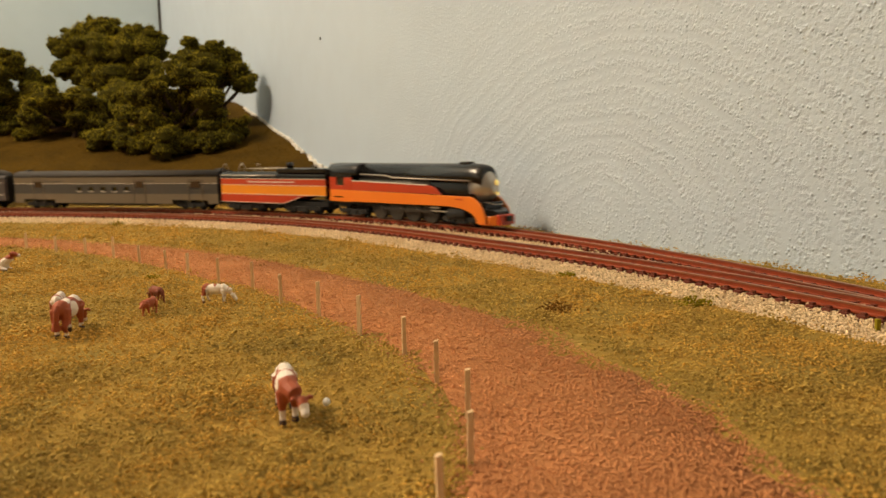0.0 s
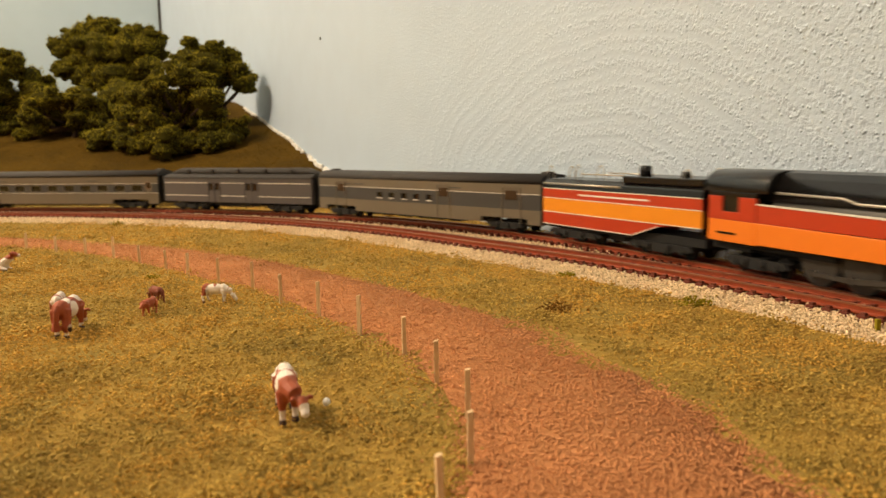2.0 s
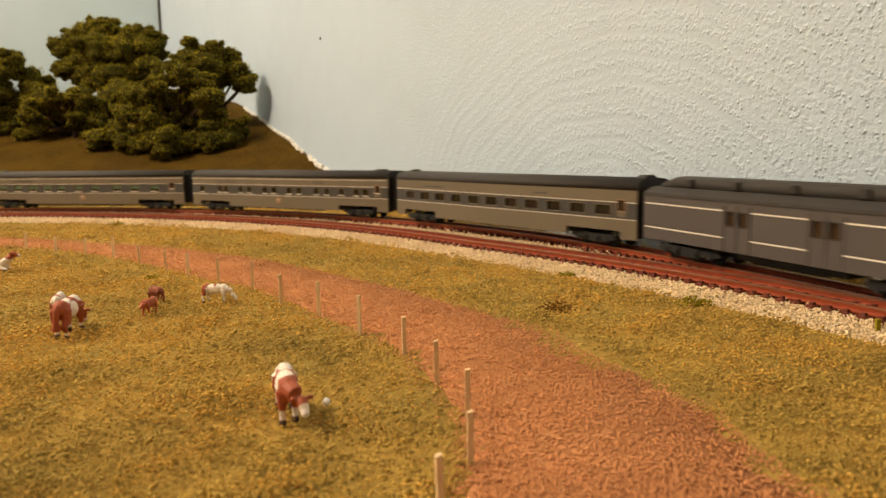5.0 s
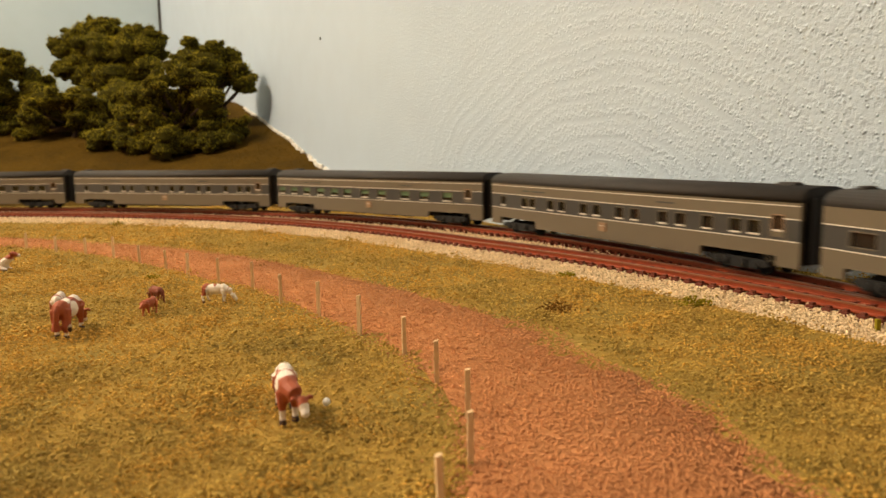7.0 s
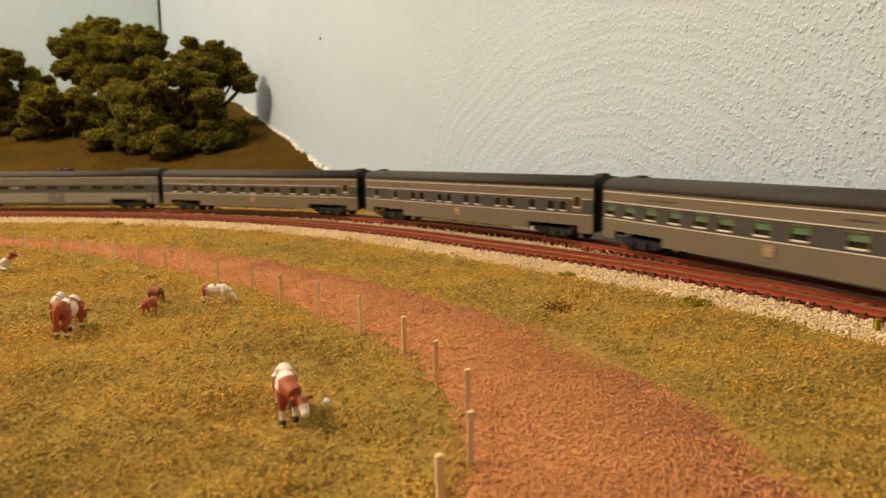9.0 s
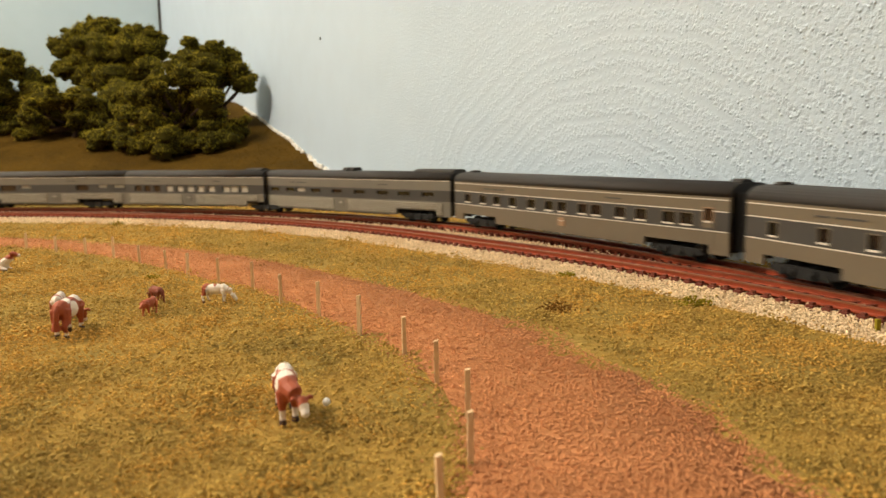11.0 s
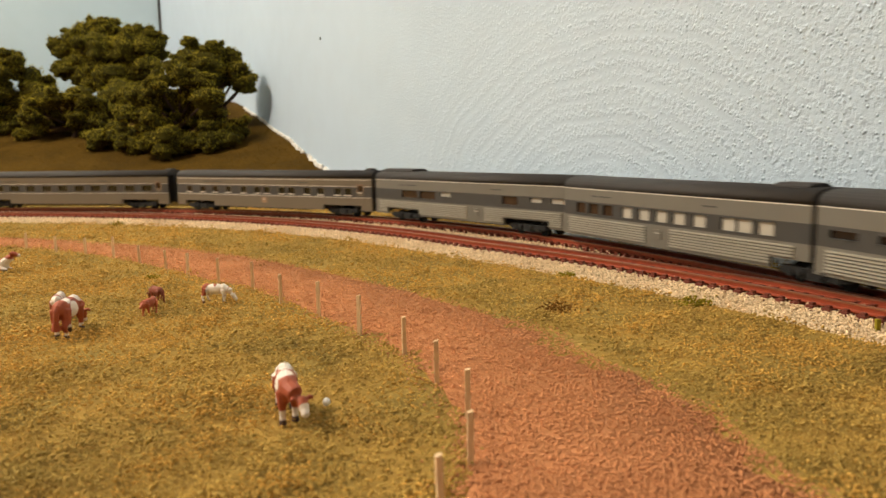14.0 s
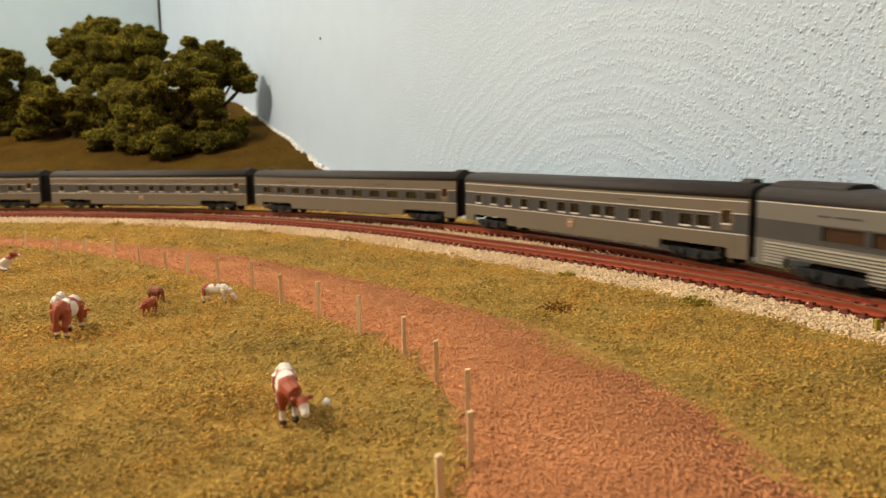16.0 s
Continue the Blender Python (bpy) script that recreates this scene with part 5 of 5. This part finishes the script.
    P.prism([(-0.0075, 0.0060), (-0.0070, 0.0092), (0.0070, 0.0092), (0.0075, 0.0060)], 0, 0, scales=((f - 0.018, 1.05, 1), (f - 0.0085, 0.95, 1), (f - 0.004, 0.6, 0.85)))
    P.box(f - 0.016, f - 0.0095, -0.0062, 0.0062, 0.009, 0.0120)
    pilot = part("pilot", P, root, "orange and red pilot under a black deck", bevel=0.0003)
    part("coupler", Shape(M_GEAR).box(f - 0.0016, f + 0.0006, -0.0012, 0.0012, 0.0035, 0.0058), pilot)
    part("deck_rail", Shape(M_ROD).tube(((f - 0.010, -0.0062, 0.0122), (f - 0.0065, -0.003, 0.0110), (f - 0.0065, 0.003, 0.0110), (f - 0.010, 0.0062, 0.0122)), 0.00025, 5), pilot)
    # frame, firebox, cylinders
    F = Shape(M_GEAR)
    F.box(b + 0.002, f - 0.012, -0.0030, 0.0030, 0.0052, 0.0105).box(b + 0.016, b + 0.046, -0.0070, 0.0070, 0.0070, 0.0130).box(b, b + 0.016, -0.0070, 0.0070, 0.0060, 0.0090)
    part("chassis", F, root, "black frame and firebox")
    for side in (-1, 1):
        part("cylinder", Shape(M_GEAR).lathe((f - 0.026, side * 0.0075, 0.0060), "x", ((-0.006, 0.0016), (-0.0055, 0.0026), (0.0055, 0.0026), (0.006, 0.0016)), 16).lathe(
            (f - 0.026, side * 0.0072, 0.0100), "x", ((-0.006, 0.0014), (0.006, 0.0014)), 14), root, "black steam cylinder")
        part("slide_bar", Shape(M_ROD).box(f - 0.0445, f - 0.032, *sorted((side * 0.0075, side * 0.0082)), 0.0064, 0.0070).box(f - 0.0445, f - 0.038, *sorted((side * 0.0072, side * 0.0085)), 0.0080, 0.0086), root)
        part("steam_pipe", Shape(M_GEAR).tube(((b + 0.010, side * 0.0080, 0.0078), (b + 0.030, side * 0.0080, 0.0088), (f - 0.04, side * 0.0080, 0.0096)), 0.0005, 6), root)

    axles = [b + 0.040 + 0.0131 * i for i in range(4)]
    drivers = []
    for x in axles:
        w = part("driving_wheelset", Shape(M_GEAR).lathe((0, 0, 0), "y", ((-0.0056, 0.0052), (-0.0055, 0.0061), (-0.0036, 0.0063), (-0.0034, 0.0012), (0.0034, 0.0012), (0.0036, 0.0063),
                                                                         (0.0055, 0.0061), (0.0056, 0.0052)), 28), root, "large black wheels with grey tyres", at=Vector((x, 0, 0.0063)))
        for side in (-1, 1):
            y = side * 0.0056
            part("tyre", Shape(M_DARKSTEEL).lathe((0, y, 0), "y", ((-0.0003, 0.0061), (0.0003 * side, 0.0060), (0.0004 * side, 0.0054)), 28), w, "dull metal tyre")
            part("crank_pin", Shape(M_ROD).lathe((0.0032, side * 0.0066, 0), "y", ((-0.0011, 0.0007), (0.0011, 0.0007)), 10), w)
            part("counterweight", Shape(M_DARKSTEEL).plate([(-0.0047, -0.0020), (-0.0020, -0.0028), (-0.0014, 0), (-0.0020, 0.0028), (-0.0047, 0.0020)], y, y + side * 0.0004), w)
        drivers.append(w)
    rods = []
    for side in (-1, 1):
        R = Shape(M_DARKSTEEL).box(-0.0008, axles[3] - axles[0] + 0.0008, *sorted((side * 0.0074, side * 0.0079)), -0.0006, 0.0006)
        for x in axles:
            R.lathe((x - axles[0], side * 0.0076, 0), "y", ((-0.0004, 0.0011), (0.0004, 0.0011)), 12)
        rods.append((part("side_rod", R, root, "grey metal side rod", at=Vector((axles[0], 0, 0.0063))), side))
        # main rod, from the second axle towards the cylinder
        M = Shape(M_DARKSTEEL).plate([(0, -0.0007), (0.026, -0.0005), (0.026, 0.0005), (0, 0.0007)], side * 0.0080, side * 0.0084)
        rods.append((part("main_rod", M, root, "grey metal main rod", at=Vector((axles[1], 0, 0.0063))), side))
    front = truck(root, f - 0.024, 2, 0.016)
    rear = truck(root, b + 0.019, 2, 0.016)
    taller(root, 0.0165, 1.37)
    return root, [], 0.036, drivers, rods, axles


# ---- the train, front to rear, with each one's share of the line ----
TRAIN = []
loco, _, loco_pitch, drivers, rods, axles = locomotive(0.1318)
TRAIN.append((loco, [], 0.036, -0.1393 + 0.1318 / 2))
SMALL = [(f, 0.0036, 0.0122, 0.0158) for f in (0.068, 0.180, 0.275, 0.319, 0.408, 0.452, 0.531, 0.581, 0.666, 0.715, 0.798, 0.864, 0.904)]
BLINDS = [(f, 0.0060, 0.0122, 0.0160) for f in (0.030, 0.102, 0.178, 0.257, 0.334, 0.402, 0.491, 0.574, 0.682, 0.767, 0.863)]
WIDE = even(11, 0.08, 0.90, 0.0076)
PAIRS = [(f, 0.0042, 0.0122, 0.0158) for f in (0.062, 0.167, 0.202, 0.285, 0.332, 0.418, 0.466, 0.544, 0.594, 0.678, 0.728, 0.797, 0.864, 0.905)]
MIX = [(f, 0.0052, 0.0122, 0.0158) for f in (0.075, 0.155, 0.225, 0.300, 0.382, 0.456, 0.507, 0.583, 0.630, 0.708, 0.771, 0.850, 0.896)]
SLOT = [(f, 0.0082, 0.0136, 0.0156) for f in (0.060, 0.160, 0.225, 0.315, 0.440, 0.562, 0.683, 0.788, 0.900)]
T_LABEL = "taupe and grey streamlined passenger car with "
FLUTE = "silver-grey fluted articulated dining car with "
SPECS = [
    (0.0888, lambda L: tender(L)),
    (0.1731, lambda L: coach(L, [(f, 0.0042, 0.0122, 0.0150) for f in (0.340, 0.400, 0.460, 0.517, 0.575)], T_LABEL + "doors and five windows", sills=True,
                             doors=((0.130, 0.009), (0.638, 0.009), (0.90, 0.011)), lines_=(0.0172,), band_z=(0.0105, 0.0170), skirt=0.0042)),
    (0.1264, heavyweight),
    (0.168, lambda L: coach(L, WIDE, T_LABEL + "a row of wide windows", frame_=M_TAUPE, door=0.955, lines_=(0.0109, 0.0170))),
    (0.168, lambda L: coach(L, PAIRS, T_LABEL + "paired small windows", door=0.955, sills=True, frame_=M_TAUPE, plaque=0.489, roofbits=((0.93, 0.006, 0.003, 0.0008),))),
    (0.168, lambda L: coach(L, BLINDS, T_LABEL + "green window blinds", frame_=M_TAUPE, sills=True, shade=M_GREEN, door=0.945, plaque=0.51, roofbits=((0.06, 0.004, 0.003, 0.0008),))),
    (0.168, lambda L: coach(L, SMALL, T_LABEL + "narrow single windows", door=0.95, plaque=0.492, frame_=M_TAUPE, sills=True)),
    (0.168, lambda L: coach(L, MIX, T_LABEL + "mixed large and small windows", door=0.95, plaque=0.506, frame_=M_TAUPE, sills=True)),
    (0.1465, lambda L: coach(L, SLOT, FLUTE + "narrow slot windows", body=M_SILVERGREY, ribs=True, plaque=0.462, pale=(2,), trucks=(1,), pitch=0.0500, ends=(1,), door=0.0, lines_=(0.0213,),
                             band_z=(0.0112, 0.0166), roofbits=((0.90, 0.026, 0.006, 0.0012), (0.44, 0.003, 0.004, 0.0018), (0.48, 0.003, 0.004, 0.0018)))),
    (0.1145, lambda L: coach(L, [(f, 0.0056, 0.0122, 0.0160) for f in (0.10, 0.17, 0.245, 0.341, 0.420, 0.496, 0.569, 0.647, 0.751, 0.804, 0.872)], FLUTE + "a row of pale blinds", body=M_SILVERGREY, ribs=True, plaque=0.484, trucks=(1,), pitch=0.0572, ends=(1,), glass=M_BROWNGLASS, pale=tuple(range(3, 11)),
                             lines_=(0.0213,), band_z=(0.0112, 0.0166), roofbits=((0.90, 0.012, 0.005, 0.001),))),
    (0.1393, lambda L: coach(L, [(0.220, 0.0130, 0.0126, 0.0162), (0.325, 0.0120, 0.0126, 0.0162), (0.427, 0.0080, 0.0142, 0.0162), (0.747, 0.0095, 0.0126, 0.0162), (0.860, 0.0065, 0.0142, 0.0162),
                             (0.950, 0.0080, 0.0142, 0.0162)], FLUTE + "brown windows and a roof hood", body=M_SILVERGREY, ribs=True, plaque=0.587, pale=(2, 4, 5), trucks=(-1, 1), pitch=0.0, ends=(1, -1),
                             glass=M_BROWNGLASS, lines_=(0.0213,), band_z=(0.0112, 0.0166), roofbits=((0.10, 0.026, 0.006, 0.0012),))),
    (0.168, lambda L: coach(L, MIX, T_LABEL + "mixed windows, roof vent", door=0.95, plaque=0.492, frame_=M_TAUPE, sills=True, roofbits=((0.955, 0.004, 0.003, 0.0012),))),
    (0.168, lambda L: coach(L, WIDE, T_LABEL + "a row of wide windows", frame_=M_TAUPE, door=0.955, lines_=(0.0109, 0.0170))),
    (0.168, lambda L: coach(L, PAIRS, T_LABEL + "paired small windows", door=0.955, sills=True, frame_=M_TAUPE, plaque=0.489)),
    (0.168, lambda L: coach(L, SMALL, T_LABEL + "narrow single windows", door=0.95, plaque=0.492, frame_=M_TAUPE, sills=True)),
]
place_s = -0.1393
for length, make in SPECS:
    root, trucks, tp = make(length)
    TRAIN.append((root, trucks, tp, place_s - length / 2))
    place_s -= length


def front_s(t):
    """How far the engine's nose has come along the line."""
    return float(np.interp(t, FRONT_T, FRONT_S))


FRONT_T = (0.0, 1.0, 2.0, 3.0, 4.0, 5.3, 6.5, 7.0, 7.5, 8.5, 9.0, 10.2, 11.3, 12.0, 12.7, 13.5, 14.2, 15.0, 15.5, 16.0)
FRONT_S = (-0.0105, 0.1156, 0.2398, 0.3582, 0.4760, 0.6330, 0.7755, 0.8358, 0.8955, 1.0156, 1.0760, 1.2190, 1.3480, 1.4280, 1.5065, 1.5985, 1.6795, 1.7740, 1.8325, 1.8890)


def motions():
    times = [i * 0.25 for i in range(65)]
    for root, trucks, tp, centre in TRAIN:
        rows, turns = [], [[] for _ in trucks]
        for t in times:
            s = front_s(t) + centre
            xa, ya, ha = line(s + tp)
            xb, yb, hb = line(s - tp)
            head = math.atan2(ya - yb, xa - xb)
            rows.append((t, pose(float((xa + xb) / 2), float((ya + yb) / 2), 0, 0, 0, math.degrees(head))))
            for k, tr in enumerate(trucks):
                lx = tr.location.x if not turns[k] else turns[k][0][1].translation.x
                _, _, h = line(s + lx)
                turns[k].append((t, pose(lx, 0, 0, 0, 0, math.degrees(h - head))))
        walk(root, rows)
        for k, tr in enumerate(trucks):
            walk(tr, turns[k])
    # the engine's driving wheels and rods go round as it rolls
    spin = [(i / 15, (front_s(i / 15) - front_s(0)) / 0.0063) for i in range(241)]
    for w, x in zip(drivers, axles):
        walk(w, [(t, pose(x, 0, 0.0063, 0, math.degrees(a), 0)) for t, a in spin])
    for rod, side in rods:
        x0, is_main = rod.location.x, rod.name.startswith("main")
        rows = []
        for t, a in spin:
            cx, cz = 0.0032 * math.cos(a), -0.0032 * math.sin(a)
            tilt = math.degrees(math.asin(cz / 0.026)) if is_main else 0
            rows.append((t, pose(x0 + cx, 0, 0.0063 + cz, 0, tilt, 0)))
        walk(rod, rows)


motions()
